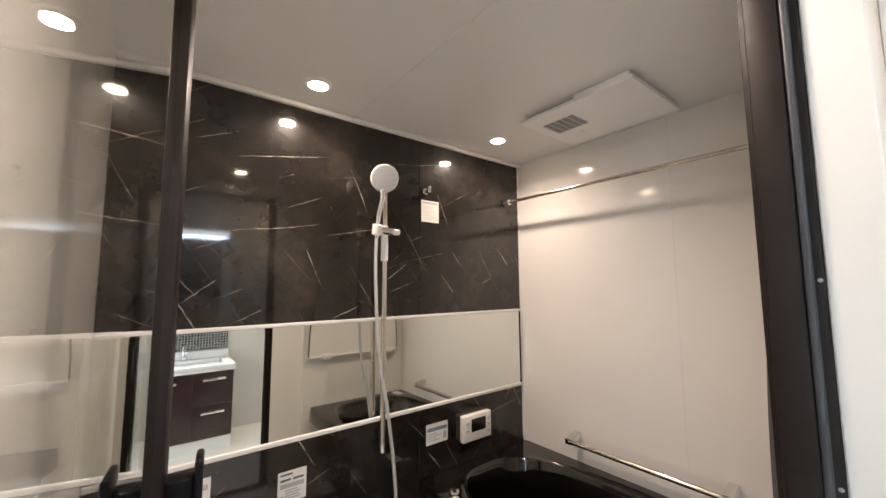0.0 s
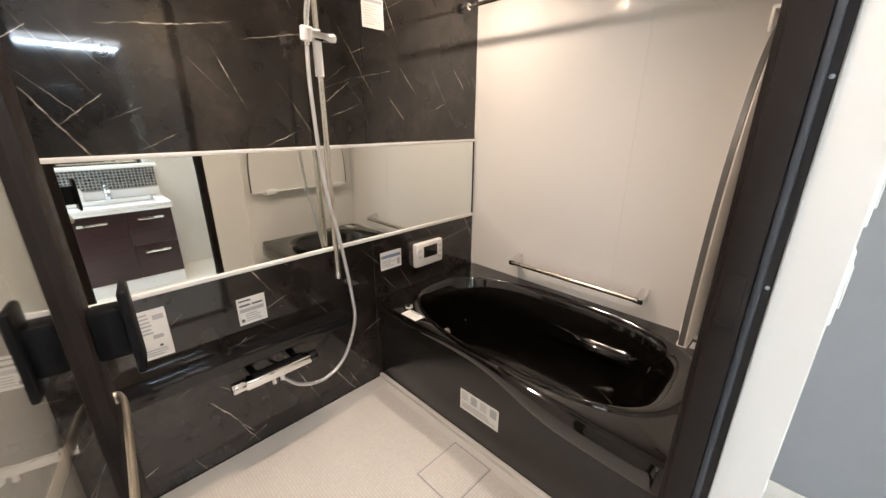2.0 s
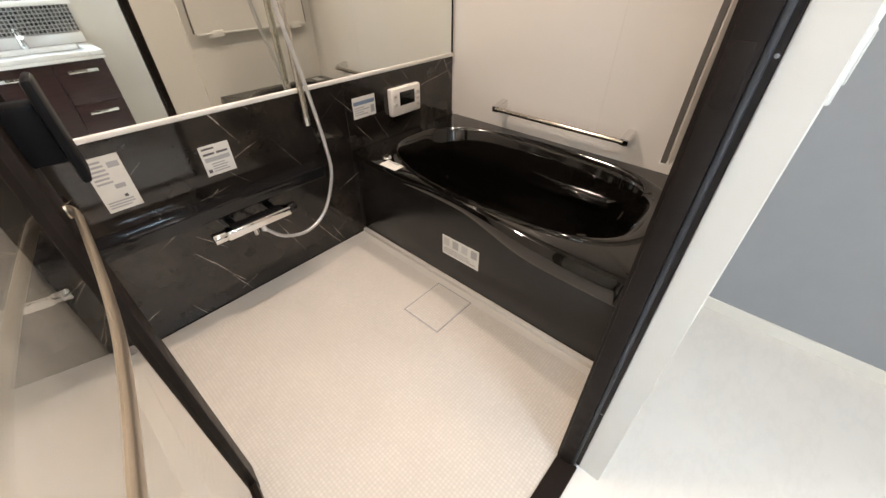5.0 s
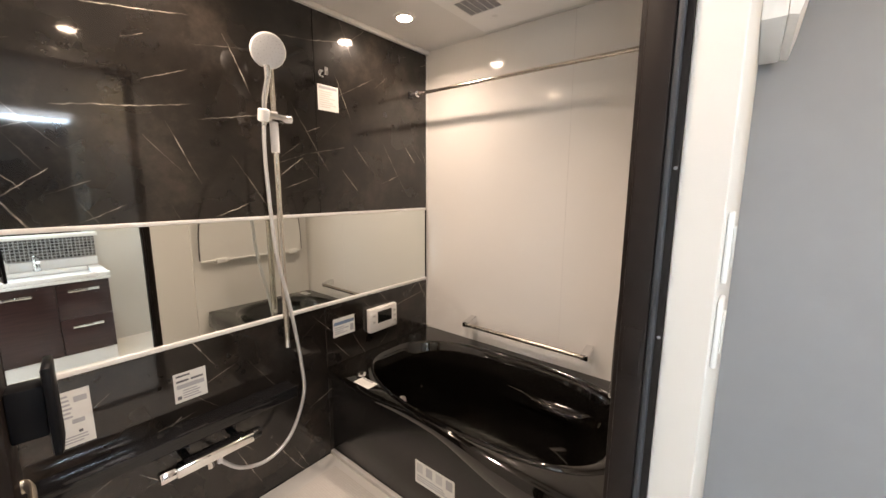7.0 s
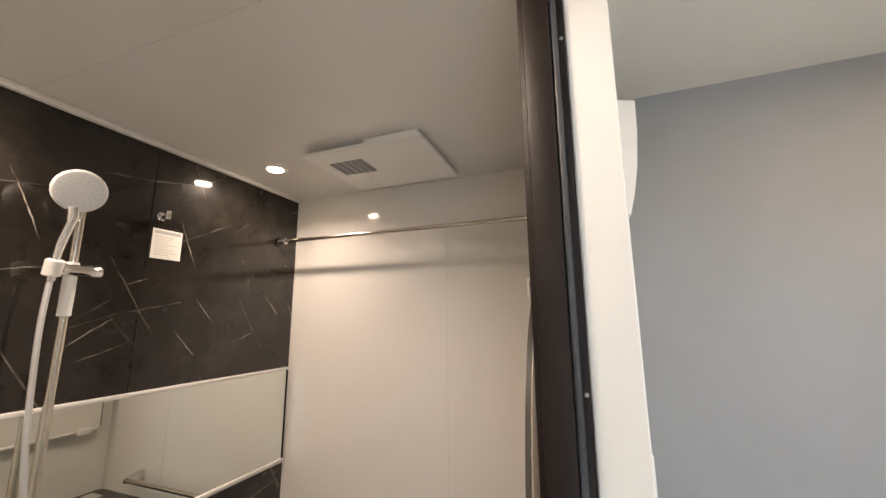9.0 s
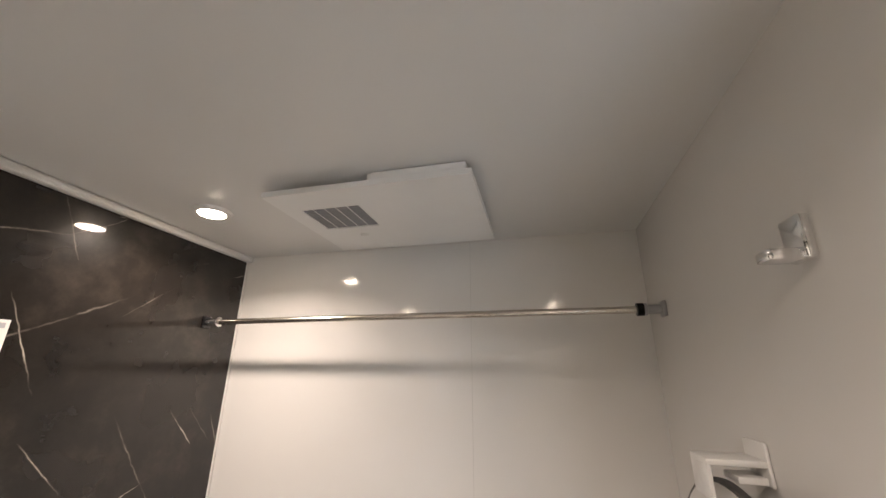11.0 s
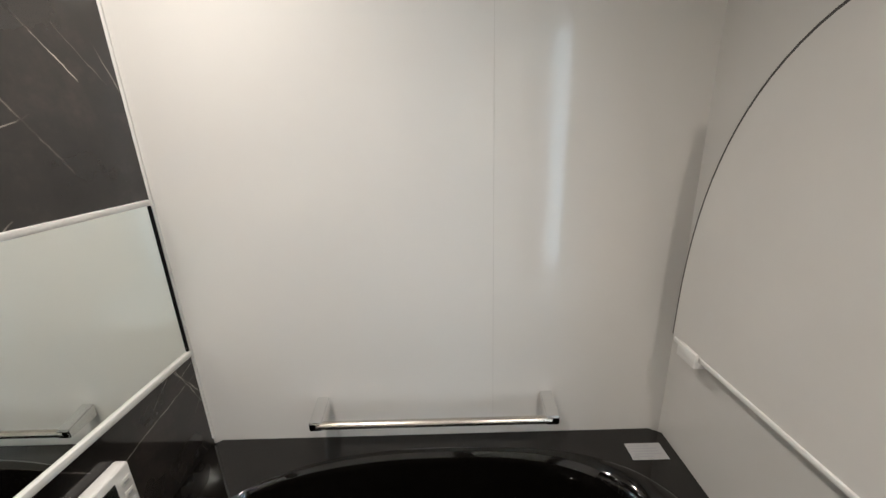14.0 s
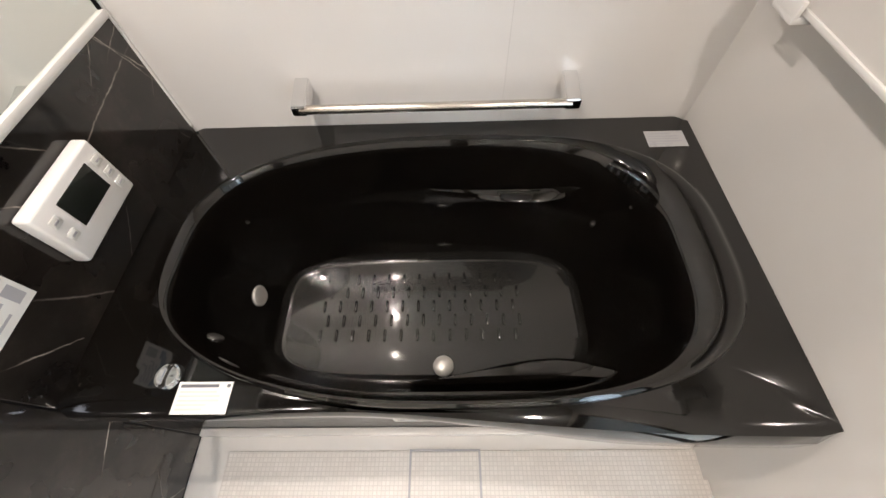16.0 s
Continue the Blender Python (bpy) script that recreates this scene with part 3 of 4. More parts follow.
for ring, n in ((0.014, 6), (0.026, 11), (0.037, 16), (0.047, 20)):
    for k in range(n):
        a = 2 * math.pi * k / n
        join(nz, moved(lathe([(0.0016, 0.0085), (0.0012, 0.0112)], 6), hm @ Matrix.Translation((ring * math.cos(a), ring * math.sin(a), 0))))
tagged(part("nozzles", nz, PLASTIC_GREY, sh), kind="stuff")
part("hose", tube(spline([HOLD + Vector((0, 0.004, -0.03)), (-1.062, -0.095, 1.46), (-1.045, -0.10, 1.13), (-1.0, -0.10, 0.88), (-0.962, -0.10, 0.60), (-0.962, -0.10, 0.45), (-1.035, -0.105, 0.30), (-1.14, -0.11, 0.245), (-1.25, -0.11, 0.272), (-1.325, -0.11, 0.35)], 10), 0.0075, 14), HOSE, sh, "silver-grey shower hose")

# ---- shelf and mixer tap ----
shelf = thing("bath_shelf", "long black gloss shelf along the shower wall", "shelf")
sb = box(WEST + 0.01, -0.99, -0.105, -0.0075, 0.462, 0.512, 0.008, 3)
part("board", sb, BLACK, shelf)
part("lip", box(WEST + 0.012, -0.992, -0.109, -0.1035, 0.497, 0.516, 0.002), BLACK, shelf)
tap = thing("mixer_tap", "chrome thermostatic bath mixer tap below the shelf", "tap")
part("body", box(-1.47, -1.20, -0.135, -0.085, 0.372, 0.412, 0.008, 3), CHROME, tap)
part("top_plate", box(-1.44, -1.23, -0.130, -0.090, 0.4115, 0.418, 0.002), BLACK, tap, "black top plate")
for x0, x1 in ((-1.515, -1.468), (-1.202, -1.17)):
    part("knob", moved(lathe([(0.021, 0), (0.023, 0.004), (0.023, x1 - x0 - 0.004), (0.02, x1 - x0)], 28), Matrix.Translation((x0, -0.11, 0.392)) @ pose(0, 0, 0, 0, 90, 0)), CHROME if x0 < -1.4 else BLACK, tap)
for x in (-1.42, -1.25):
    part("inlet", moved(lathe([(0.014, 0), (0.014, 0.075), (0.028, 0.076), (0.028, 0.081)], 24), Matrix.Translation((x, -0.088, 0.40)) @ pose(0, 0, 0, -90, 0, 0)), BLACK, tap, "black wall inlet")
part("spout", tube([(-1.36, -0.112, 0.38), (-1.36, -0.116, 0.345)], 0.012, 18), CHROME, tap)
part("hose_joint", tube([(-1.325, -0.11, 0.378), (-1.325, -0.11, 0.342)], 0.010, 16), PLASTIC, tap)


# ---- bathtub ----
def front_x(y):
    """The gently waved front edge of the deck."""
    t = -y / 1.4
    return -0.788 + 0.008 * math.exp(-((t - 0.40) / 0.14) ** 2) - 0.047 * (0.5 + 0.5 * math.tanh((t - 0.66) * 6))


def ring_pt(a, cx, cy, hx, hn, hs, n, taper):
    c, s = math.cos(a), math.sin(a)
    px = math.copysign(abs(c) ** (2 / n), c)
    py = math.copysign(abs(s) ** (2 / n), s)
    return cx + hx * px * (1 - taper * max(0, py) ** 1.5), cy + (hn if py > 0 else hs) * py


N = 128
tub = thing("bathtub", "glossy black oval bathtub with a wide deck", "bathtub")
bm = bmesh.new()
DECK = 0.487
angles = [2 * math.pi * (k + 0.5) / N for k in range(N)]
specs = [  # centre x and y, half width, half length north and south, exponent, taper, z
    (-0.418, -0.69, 0.362, 0.598, 0.698, 3.0, 0.20, DECK),
    (-0.418, -0.69, 0.358, 0.592, 0.692, 3.0, 0.20, DECK),
    (-0.418, -0.69, 0.355, 0.589, 0.682, 3.0, 0.20, DECK + 0.008),
    (-0.418, -0.69, 0.349, 0.584, 0.668, 3.05, 0.20, DECK + 0.011),
    (-0.418, -0.69, 0.342, 0.578, 0.640, 3.1, 0.20, DECK + 0.007),
    (-0.418, -0.69, 0.335, 0.571, 0.610, 3.2, 0.20, DECK - 0.004),
    (-0.418, -0.69, 0.328, 0.563, 0.592, 3.2, 0.20, DECK - 0.022),
    (-0.418, -0.69, 0.308, 0.548, 0.572, 3.2, 0.18, DECK - 0.12),
    (-0.421, -0.685, 0.280, 0.525, 0.545, 3.1, 0.14, DECK - 0.24),
    (-0.419, -0.680, 0.252, 0.505, 0.515, 3.5, 0.10, DECK - 0.35),
    (-0.418, -0.680, 0.226, 0.492, 0.495, 4.2, 0.07, DECK - 0.41),
    (-0.418, -0.680, 0.208, 0.480, 0.480, 4.8, 0.05, DECK - 0.427),
    (-0.418, -0.680, 0.198, 0.470, 0.468, 5.0, 0.05, DECK - 0.421),
    (-0.418, -0.680, 0.188, 0.458, 0.456, 5.0, 0.05, DECK - 0.424),
    (-0.418, -0.680, 0.10, 0.25, 0.25, 4.0, 0.03, DECK - 0.427),
]
rings = []
for cx, cy, hx, hn, hs, n, tp, z in specs:
    rings.append([bm.verts.new((*ring_pt(a, cx, cy, hx, hn, hs, n, tp), z)) for a in angles])


def edge_pt(a, inset=0.0):
    dx, dy = math.cos(a) * 0.42, math.sin(a) * 0.715
    k = max(abs(dx) / 0.42, abs(dy) / 0.715)
    y = max(-1.428 + inset, min(-0.009 - inset, -0.715 + dy / k * 0.9999))
    u = dx / k / 0.42
    f = front_x(y)
    return (f + (u + 1) / 2 * (-0.002 - f)) + (inset if u < -0.98 else 0), y


SKIRT = 0.055


def skirt(y):
    """How far the front lip has grown into a deep rounded skirt towards the door end."""
    t = min(1.0, max(0.0, (-y - 0.70) / 0.40))
    return t * t * (3 - 2 * t)


outer = []
for k_row, (z, inset) in enumerate(((DECK - 0.045, 0.028), (DECK - 0.042, 0.003), (DECK - 0.034, 0.0), (DECK - 0.014, 0.0008), (DECK - 0.004, 0.005), (DECK, 0.016))):
    row = []
    for a in angles:
        ex, ey = edge_pt(a)
        u = (ex - front_x(ey)) / (-0.002 - front_x(ey))
        w = skirt(ey)
        drop = (SKIRT * w, SKIRT * w, SKIRT * w, 0.014 * w, 0.005 * w, 0.0)[k_row]
        more = (0.0, 0.0, 0.0, 0.002 * w, 0.008 * w, 0.022 * w)[k_row]
        row.append(bm.verts.new((ex + (inset + more if u < 0.02 else inset * 0.02), ey, z - (drop if u < 0.15 else 0.0))))
    outer.append(row)
allr = outer + rings
for a, b in zip(allr, allr[1:]):
    for k in range(N):
        bm.faces.new((a[k], a[(k + 1) % N], b[(k + 1) % N], b[k]))
bm.faces.new(rings[-1])
bmesh.ops.recalc_face_normals(bm, faces=bm.faces[:])
for f in bm.faces:
    if f.calc_center_median().z < DECK - 0.41:
        f.material_index = 1
part("shell", bm, [TUB, TUB_FLOOR], tub)
part("apron", box(-0.752, -0.735, -1.427, -0.0075, 0.0, 0.446, 0.003), APRON, tub, "satin black front panel")
part("apron_foot", box(-0.774, -0.7525, -1.427, -0.0075, 0.0, 0.022, 0.003), FLOOR_EDGE, tub, "pale sealing strip")
part("drain_knob", moved(lathe([(0.024, 0), (0.026, 0.004), (0.024, 0.008), (0.021, 0.0075), (0.019, 0.010), (0.008, 0.0115)], 32), Matrix.Translation((-0.712, -0.205, DECK + 0.0005))), CHROME, tub, "chrome drain push button")
part("drain", moved(lathe([(0.031, 0), (0.031, 0.008), (0.026, 0.013), (0.008, 0.016)], 32), Matrix.Translation((-0.590, -0.725, DECK - 0.424))), SATIN, tub, "chrome plug")
part("circulation_port", moved(lathe([(0.032, -0.01), (0.032, 0.002), (0.028, 0.006), (0.008, 0.007)], 32), Matrix.Translation((-0.405, -0.170, 0.19)) @ pose(0, 0, 0, 78, 0, 0)), SATIN, tub, "round chrome water inlet")
part("circulation_port", moved(lathe([(0.012, 0), (0.012, 0.005), (0.006, 0.007)], 24), Matrix.Translation((-0.56, -0.165, 0.30)) @ pose(0, 0, 0, 78, 0, -25)), CHROME, tub, "small chrome port")


def armrest(side):
    b = bmesh.new()
    rows = []
    for i in range(25):
        t = i / 24
        y = -0.66 - 0.50 * t
        w = 0.040 * math.sin(math.pi * t ** 1.8) ** 0.9 + 0.0005
        x = (-0.150 if side > 0 else -0.700) - side * 0.012 * math.sin(math.pi * t)
        rows.append([b.verts.new((x + side * 0.03, y, 0.33)), b.verts.new((x, y, 0.372)), b.verts.new((x - side * w * 0.7, y, 0.370)),
                     b.verts.new((x - side * w, y, 0.360)), b.verts.new((x - side * w * 0.8, y, 0.335)), b.verts.new((x, y, 0.30))])
    for r0, r1 in zip(rows, rows[1:]):
        for k in range(6):
            b.faces.new((r0[k], r0[(k + 1) % 6], r1[(k + 1) % 6], r1[k]))
    bmesh.ops.recalc_face_normals(b, faces=b.faces[:])
    return b


part("armrest", armrest(1), TUB, tub)
part("armrest", armrest(-1), TUB, tub)
ridge = part("grip_ridge", box(-0.019, 0.019, -0.004, 0.004, -0.0045, 0.006, 0.0034, 2), TUB_FLOOR, tub)
for i in range(13):
    for j in range(5):
        r = ridge if i == j == 0 else ridge.copy()
        if r is not ridge:
            scene.collection.objects.link(r)
        r.location = (-0.29 - 0.05 * j, -0.33 - 0.052 * i - (0.018 if j % 2 else 0), DECK - 0.4255)

# ---- grab bar on the white wall ----
gb = thing("grab_bar", "chrome grab bar on the wall above the tub", "grab bar")
part("bar", tube([(-0.086, -0.38, 0.607), (-0.086, -0.72, 0.607), (-0.086, -1.06, 0.607)], 0.0115, 20), STEEL, gb)


def bar_post(y, s):
    """A block that tapers from the wall plate to the end of the bar."""
    b = bmesh.new()
    lo = [b.verts.new(p) for p in ((-0.0005, y - 0.019, 0.597), (-0.0005, y + 0.019, 0.597), (-0.0005, y + 0.019, 0.642), (-0.0005, y - 0.019, 0.642))]
    hi = [b.verts.new(p) for p in ((-0.094, y - 0.019, 0.593), (-0.094, y + 0.019, 0.593), (-0.094, y + 0.019, 0.621), (-0.094, y - 0.019, 0.621))]
    b.faces.new(lo[::-1])
    b.faces.new(hi)
    for k in range(4):
        b.faces.new((lo[k], lo[(k + 1) % 4], hi[(k + 1) % 4], hi[k]))
    bmesh.ops.recalc_face_normals(b, faces=b.faces[:])
    bmesh.ops.bevel(b, geom=b.edges[:], offset=0.003, segments=2, affect="EDGES")
    return b


for y, s in ((-0.379, 1), (-1.063, -1)):
    part("post", bar_post(y, s), CHROME, gb)

# ---- tub lid on the wall ----
lid = thing("tub_lid", "pale rounded bathtub cover board hung on the wall", "tub lid")


def lid_board(grow, y0, y1):
    """A board with a straight foot and a broadly arched top."""
    cx, half, foot, rise, steps = -0.473, 0.381 + grow, 0.876, 0.719 + grow, 44
    pts = [(cx - half, foot), (cx + half, foot)]
    for k in range(1, steps):
        a = math.pi * k / steps
        u = math.sin(a) ** (2 / 2.6)
        pts.append((cx + half * math.cos(a), foot + rise * u))
    b = bmesh.new()
    f = b.faces.new([b.verts.new((x, y0, z)) for x, z in pts])
    e = bmesh.ops.extrude_face_region(b, geom=[f])
    bmesh.ops.translate(b, verts=[v for v in e["geom"] if isinstance(v, bmesh.types.BMVert)], vec=(0, y1 - y0, 0))
    bmesh.ops.recalc_face_normals(b, faces=b.faces[:])
    return b


part("board", lid_board(0.0, SOUTH + 0.046, SOUTH + 0.062), FROST, lid)
part("edge_band", lid_board(0.007, SOUTH + 0.049, SOUTH + 0.060), LID_EDGE, lid, "grey rubber edge band")
part("foot_profile", box(-0.846, -0.100, SOUTH + 0.044, SOUTH + 0.066, 0.864, 0.8755, 0.003), PLASTIC, lid, "white plastic foot profile")
for x in (-0.175, -0.722):
    lh = thing("lid_holder", "small white plastic holder under the cover board", "holder", "lid holders")
    part("plate", box(x - 0.035, x + 0.035, SOUTH + 0.0005, SOUTH + 0.006, 0.835, 0.885, 0.002), PLASTIC, lh)
    part("arm", box(x - 0.035, x + 0.035, SOUTH + 0.005, SOUTH + 0.080, 0.850, 0.8635, 0.003), PLASTIC, lh)
    part("lip", box(x - 0.035, x + 0.035, SOUTH + 0.070, SOUTH + 0.080, 0.858, 0.888, 0.003), PLASTIC, lh)
th = thing("lid_clip", "white plastic clip holding the cover board", "clip")
part("plate", box(-0.498, -0.430, SOUTH + 0.0005, SOUTH + 0.006, 1.600, 1.660, 0.002), PLASTIC, th)
part("arm", box(-0.498, -0.430, SOUTH + 0.005, SOUTH + 0.087, 1.626, 1.636, 0.003), PLASTIC, th)
part("tab", box(-0.498, -0.430, SOUTH + 0.080, SOUTH + 0.087, 1.578, 1.630, 0.003), PLASTIC, th)
part("rest", box(-0.490, -0.438, SOUTH + 0.005, SOUTH + 0.045, 1.602, 1.612, 0.002), PLASTIC, th)

# ---- bath remote ----
rc = thing("bath_remote", "white bath heater remote with dark screen", "remote control")
RX0, RX1, RZ0, RZ1 = -0.512, -0.308, 0.592, 0.728
part("case", box(RX0, RX1, -0.040, -0.0075, RZ0, RZ1, 0.007, 3), PLASTIC, rc)
part("screen", box(RX0 + 0.055, RX1 - 0.045, -0.0422, -0.0405, RZ0 + 0.048, RZ1 - 0.022, 0.0008), SCREEN, rc, "dark display")
for x, z in ((RX0 + 0.027, RZ0 + 0.098), (RX0 + 0.027, RZ0 + 0.06), (RX1 - 0.022, RZ0 + 0.098), (RX1 - 0.022, RZ0 + 0.066), (RX1 - 0.022, RZ0 + 0.036)):
    part("button", box(x - 0.011, x + 0.011, -0.0435, -0.0405, z - 0.010, z + 0.010, 0.002), PAPER, rc)
    part("button_mark", box(x - 0.006, x + 0.006, -0.0442, -0.0434, z - 0.0022, z + 0.0022), INK_GREY, rc)


# ---- stickers ----
def sticker(label, origin, ux, uz, w, h, marks, name="sticker", paper=None):
    """A thin paper label with printed bars; origin is its lower left corner, ux and uz its directions."""
    s = thing(name, label, "sticker")
    ux, uz = Vector(ux).normalized(), Vector(uz).normalized()
    n = ux.cross(uz)
    m = Matrix((ux, uz, n)).transposed().to_4x4()
    m.translation = Vector(origin)
    s.matrix_world = m
    part("sheet", box(0, w, 0, h, 0, 0.0008), paper or PAPER, s, smooth=False)
    for u0, u1, v0, v1, mt in marks:
        part("print", box(u0 * w, u1 * w, v0 * h, v1 * h, 0.0007, 0.0011), mt, s, smooth=False)
    return s


def lines(v0, v1, n, mt, u0=0.08, u1=0.92, seed=1):
    rnd = random.Random(seed)
    out = []
    for k in range(n):
        v = v1 - (v1 - v0) * (k + 0.5) / n
        t = (v1 - v0) / n * 0.24
        out.append((u0, u0 + (u1 - u0) * rnd.uniform(0.55, 1.0), v - t, v + t, mt))
    return out


EX, EZ = (1, 0, 0), (0, 0, 1)
sticker("white square notice label with printed rows", (-1.42, -0.0074, 0.588), EX, EZ, 0.108, 0.115,
        [(0.08, 0.5, 0.86, 0.92, INK), (0.08, 0.45, 0.68, 0.75, INK), (0.52, 0.9, 0.68, 0.75, INK), (0.08, 0.92, 0.46, 0.60, INK_GREY), (0.08, 0.2, 0.1, 0.22, INK)] + lines(0.08, 0.42, 4, INK_GREY, 0.25, 0.92, 3))
sticker("tall white instruction label with small drawings", (-1.74, -0.0074, 0.575), EX, EZ, 0.098, 0.185,
        [(0.6, 0.92, 0.78, 0.88, INK_GREY), (0.5, 0.8, 0.4, 0.48, INK_GREY), (0.62, 0.72, 0.22, 0.27, INK)] + lines(0.5, 0.95, 6, INK_GREY, 0.08, 0.55, 5) + lines(0.05, 0.2, 3, INK_GREY, 0.08, 0.9, 6))
sticker("white label with blue heading beside the remote", (-0.728, -0.0074, 0.628), EX, EZ, 0.135, 0.098,
        [(0.04, 0.96, 0.62, 0.8, INK_BLUE), (0.78, 0.94, 0.14, 0.5, INK_GREY)] + lines(0.12, 0.55, 4, INK_GREY, 0.06, 0.72, 8))
sticker("white square notice label high on the wall", (-0.757, -0.0074, 1.745), EX, EZ, 0.112, 0.114,
        [(0.06, 0.94, 0.84, 0.94, INK_GREY)] + lines(0.1, 0.78, 8, FAINT, 0.1, 0.9, 9))
sticker("white pictogram label on the bathtub front", (-0.7522, -0.60, 0.148), (0, -1, 0), EZ, 0.21, 0.105,
        [(0.04 + 0.25 * k, 0.2 + 0.25 * k, 0.5, 0.9, INK_GREY if k % 2 else plain("pictogram_ink", (0.5, 0.5, 0.5), 0.6)) for k in range(4)] + lines(0.1, 0.4, 3, INK_GREY, 0.05, 0.95, 11))
sticker("small white label beside the drain button", (-0.780, -0.230, DECK + 0.0008), (0, -1, 0), (1, 0, 0), 0.105, 0.058,
        [(0.05, 0.75, 0.82, 0.92, INK), (0.9, 0.96, 0.82, 0.92, INK)] + lines(0.08, 0.75, 5, FAINT, 0.06, 0.95, 12))
sticker("small pale label on the bathtub deck corner", (-0.122, -1.292, DECK + 0.0008), (0, -1, 0), (1, 0, 0), 0.105, 0.06,
        lines(0.1, 0.9, 5, INK_GREY, 0.06, 0.95, 13), paper=plain("clear_label", (0.4, 0.4, 0.4), 0.3))

# ---- floor drain cover ----
dr = thing("floor_drain_cover", "square textured drain cover flush in the floor", "drain cover")
part("cover", box(-1.035, -0.815, -0.822, -0.632, 0.0042, 0.0072, 0.001, 1), FLOOR, dr)
gp2 = bmesh.new()
for a in ((-1.041, -1.035, -0.828, -0.626), (-0.815, -0.809, -0.828, -0.626), (-1.035, -0.815, -0.828, -0.822), (-1.035, -0.815, -0.632, -0.626)):
    box(a[0], a[1], a[2], a[3], 0.0041, 0.0056, bm=gp2)
part("rim", gp2, PLASTIC_GREY, dr, "thin grey gap")

# ---- washroom things ----
van = thing("vanity_unit", "dark wood vanity unit with white washbasin top", "vanity")
VX0, VX1, VF, VT = -1.935, -1.181, -2.385, 0.714
part("body", box(VX0 + 0.01, VX1 - 0.01, BACK_Y, VF - 0.02, 0.10, VT - 0.045, 0.002), WOOD, van)
part("plinth", box(VX0 + 0.012, VX1 - 0.012, BACK_Y, VF - 0.012, -0.004, 0.099), CERAMIC, van, "white plinth")
VM = -1.50
for nm, x0, x1, z0, z1 in (("door", VX0 + 0.012, VM - 0.002, 0.103, VT - 0.05), ("drawer", VM + 0.002, VX1 - 0.012, 0.385, VT - 0.05), ("drawer", VM + 0.002, VX1 - 0.012, 0.103, 0.381)):
    d = part(nm, box(x0, x1, VF - 0.0195, VF, z0, z1, 0.002), WOOD, van)
    hx = 0.5 * (x0 + x1)
    part("handle", box(hx - 0.09, hx + 0.09, VF + 0.0005, VF + 0.018, z1 - 0.072, z1 - 0.05, 0.004), CHROME, d, "silver bar handle")
vc = box(VX0, VX1, BACK_Y, VF + 0.03, VT - 0.044, VT - 0.02, 0.006)
for a in ((VX0, VX0 + 0.08, BACK_Y, VF + 0.03), (VX1 - 0.08, VX1, BACK_Y, VF + 0.03), (VX0 + 0.08, VX1 - 0.08, BACK_Y, BACK_Y + 0.14), (VX0 + 0.08, VX1 - 0.08, VF - 0.03, VF + 0.03)):
    box(a[0], a[1], a[2], a[3], VT - 0.02, VT + 0.012, 0.006, bm=vc)
part("basin_top", vc, CERAMIC, van, "white basin top")
part("upstand", box(VX0, VX1, BACK_Y + 0.0005, BACK_Y + 0.07, VT + 0.012, 0.797, 0.006), CERAMIC, van, "white upstand")
part("splashback", box(VX0, VX1, BACK_Y + 0.0005, BACK_Y + 0.014, 0.798, 0.984), MOSAIC, van, "black and grey mosaic tiles")
vt = thing("basin_tap", "chrome lever tap on the washbasin", "tap")
part("body", tube([(-1.55, -2.76, VT + 0.0125), (-1.55, -2.76, VT + 0.14)], [0.024, 0.02], 20), CHROME, vt)
part("spout", tube(spline([(-1.55, -2.76, VT + 0.11), (-1.55, -2.70, VT + 0.125), (-1.55, -2.62, VT + 0.10)]), 0.014, 16), CHROME, vt)
part("lever", box(-1.558, -1.542, -2.77, -2.68, VT + 0.141, VT + 0.152, 0.003), CHROME, vt)
bt = thing("soap_bottle", "small white soap bottle on the basin top", "bottle")
bt.location = (-1.72, -2.77, VT + 0.0125)
part("bottle", lathe([(0.024, 0), (0.026, 0.004), (0.026, 0.07), (0.012, 0.09), (0.010, 0.11)], 24), PLASTIC, bt)
cab = thing("mirror_cabinet", "white mirror cabinet with LED strip above the vanity", "cabinet")
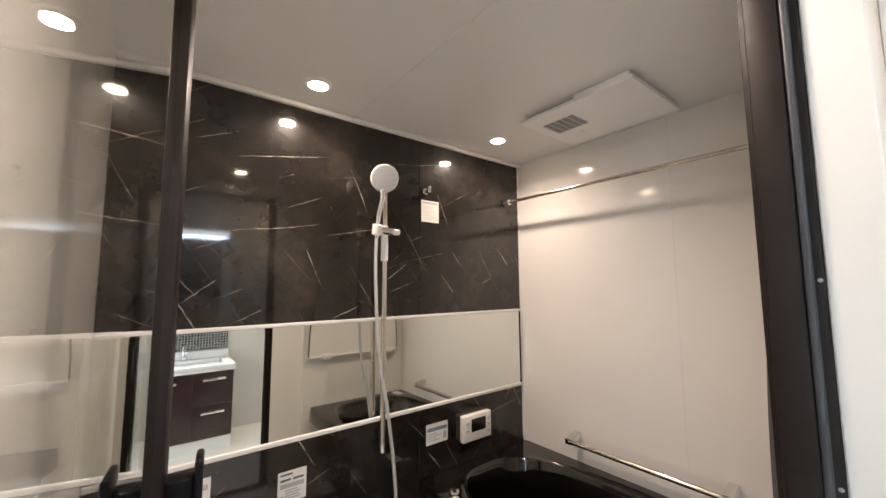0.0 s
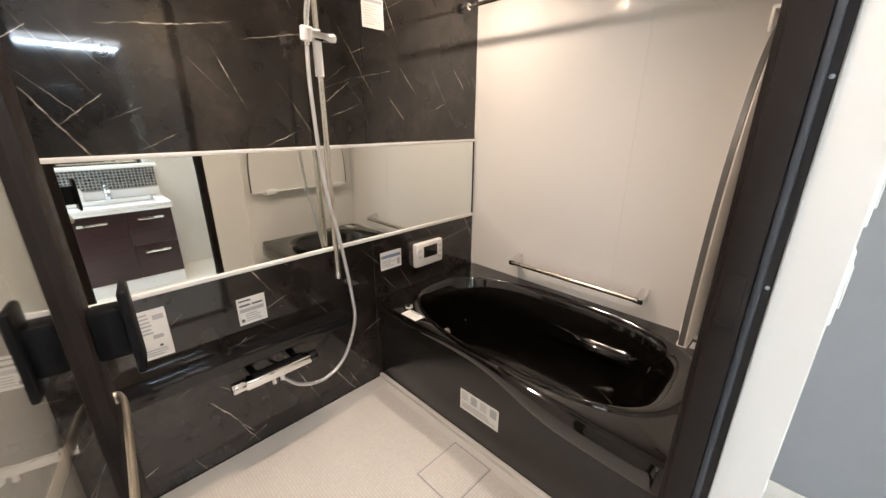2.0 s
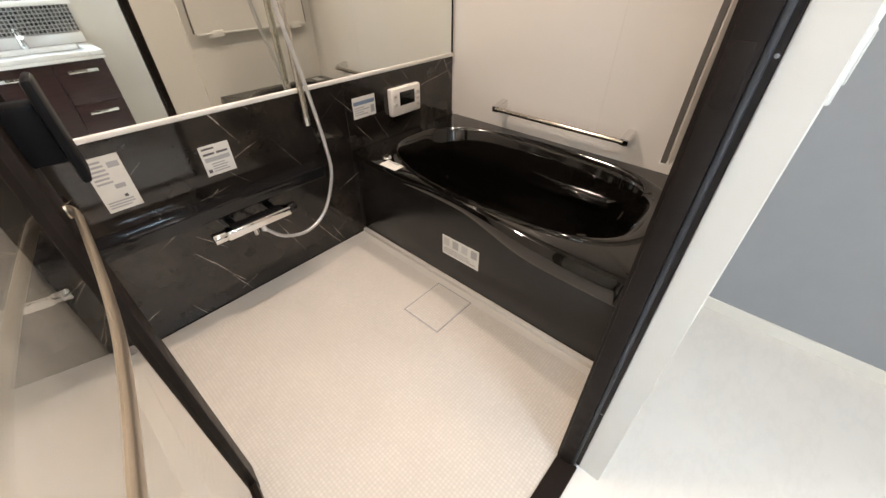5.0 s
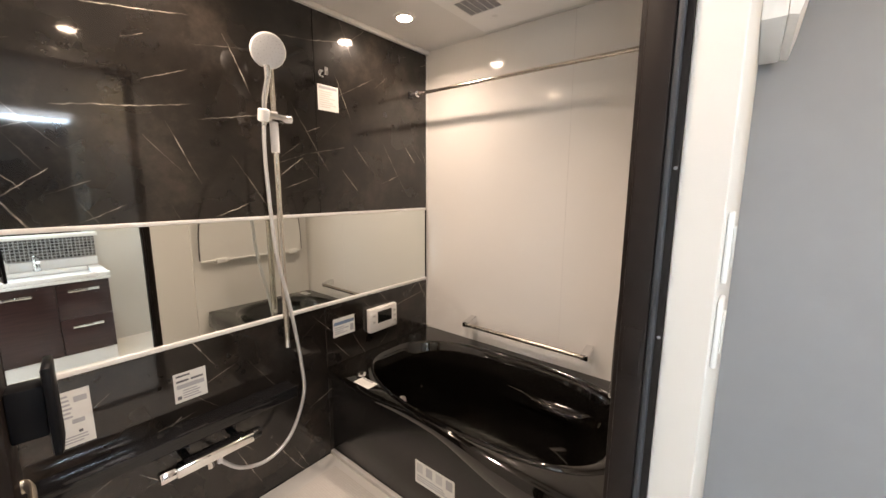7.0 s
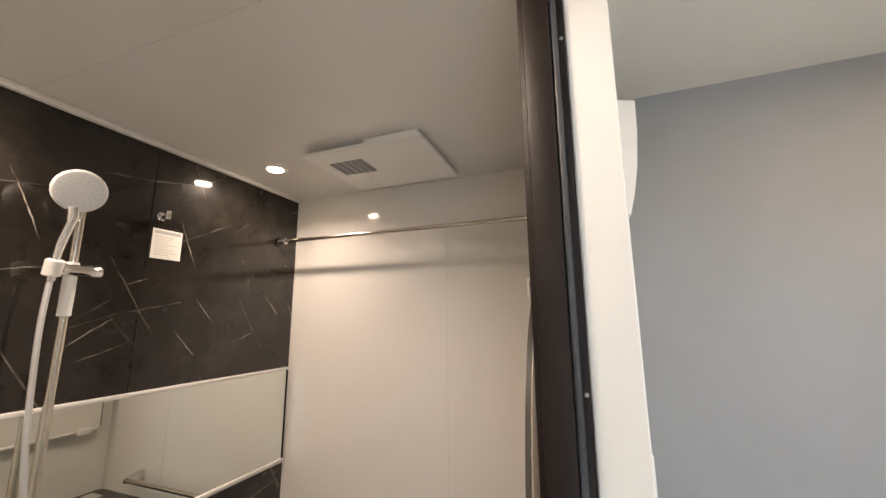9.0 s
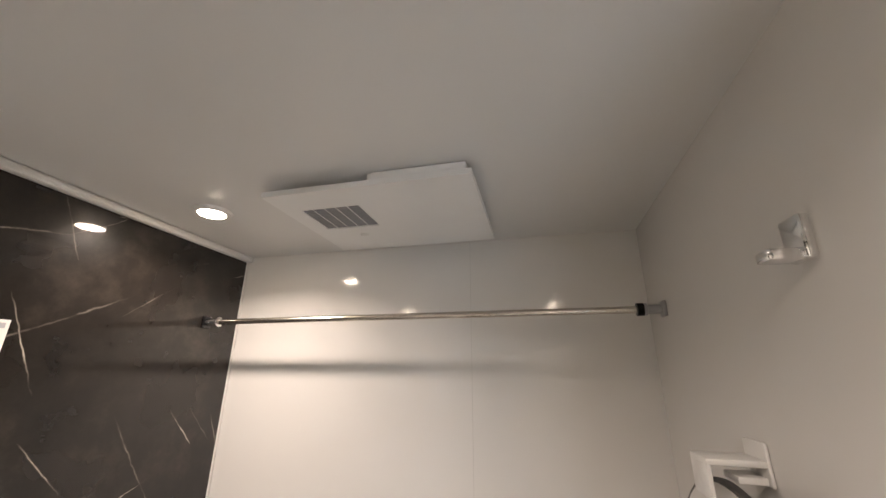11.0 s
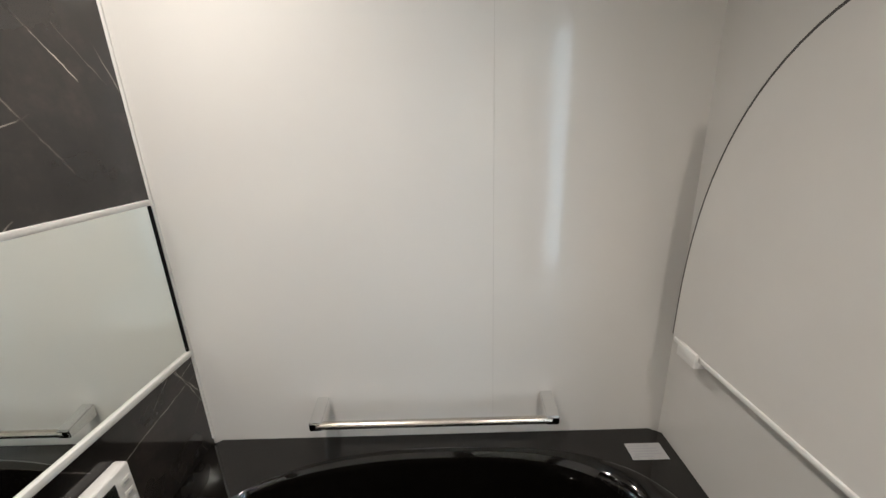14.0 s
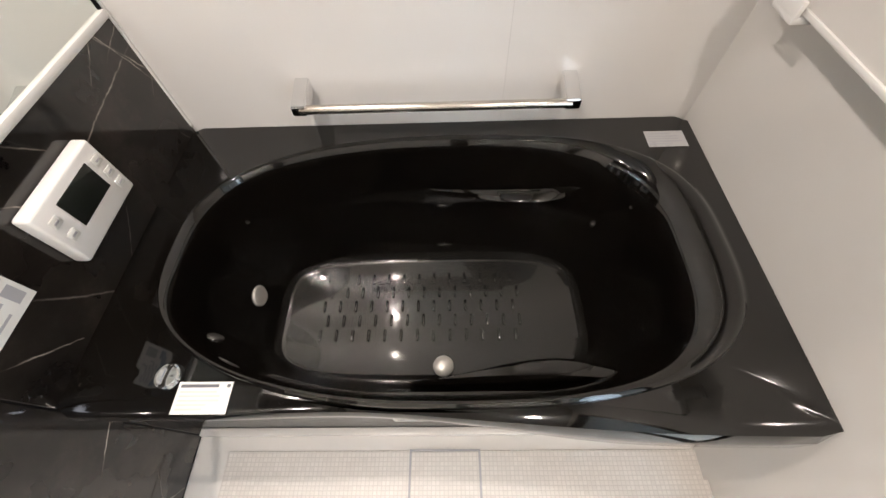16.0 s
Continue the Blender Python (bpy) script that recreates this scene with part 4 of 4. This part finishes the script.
part("body", box(VX0, VX1, BACK_Y + 0.0005, BACK_Y + 0.13, 0.985, 1.90, 0.004), PLASTIC, cab)
part("shelf", box(VX0, VX1, BACK_Y + 0.131, BACK_Y + 0.19, 0.985, 1.014, 0.004), PLASTIC, cab)
for k in range(3):
    w = (VX1 - VX0) / 3
    part("mirror_door", box(VX0 + k * w + 0.002, VX0 + (k + 1) * w - 0.002, BACK_Y + 0.131, BACK_Y + 0.139, 1.017, 1.895), MIRROR, cab, "mirrored door", smooth=False)
part("lamp_housing", box(VX0 + 0.03, VX1 - 0.03, BACK_Y + 0.0005, BACK_Y + 0.25, 1.901, 1.955, 0.006), PLASTIC, cab)
part("led_strip", box(VX0 + 0.06, VX1 - 0.06, BACK_Y + 0.2505, BACK_Y + 0.258, 1.912, 1.944, 0.002), LED, cab, "lit cool white LED strip")

db = thing("wall_box", "white plastic wall box with a curved cover", "electrical box")
part("base", box(-0.56, GREY_X - 0.03, FACE - 0.05, FACE - 0.0005, 1.79, 2.14, 0.004), PLASTIC, db)
cv = bmesh.new()
pr = [(-0.051, 1.795), (-0.070, 1.79), (-0.085, 1.85), (-0.098, 1.93), (-0.106, 2.03), (-0.108, 2.12), (-0.051, 2.135)]
for xx in (-0.555, GREY_X - 0.035):
    cv.verts.ensure_lookup_table()
    vs = [cv.verts.new((xx, FACE + y, z)) for y, z in pr]
    cv.faces.new(vs)
cv.verts.ensure_lookup_table()
for k in range(len(pr)):
    j = (k + 1) % len(pr)
    cv.faces.new((cv.verts[k], cv.verts[j], cv.verts[len(pr) + j], cv.verts[len(pr) + k]))
bmesh.ops.recalc_face_normals(cv, faces=cv.faces[:])
part("cover", cv, PLASTIC, db)
for z0, z1 in ((1.235, 1.352), (1.085, 1.202)):
    sw = thing("light_switch", "white wall switch plate beside the door", "switch", "wall switches")
    part("plate", box(-1.045, -0.975, FACE - 0.009, FACE - 0.0005, z0, z1, 0.003), PLASTIC, sw)
    part("rocker", box(-1.032, -0.988, FACE - 0.0125, FACE - 0.0092, z0 + 0.025, z1 - 0.025, 0.0015), PAPER, sw)
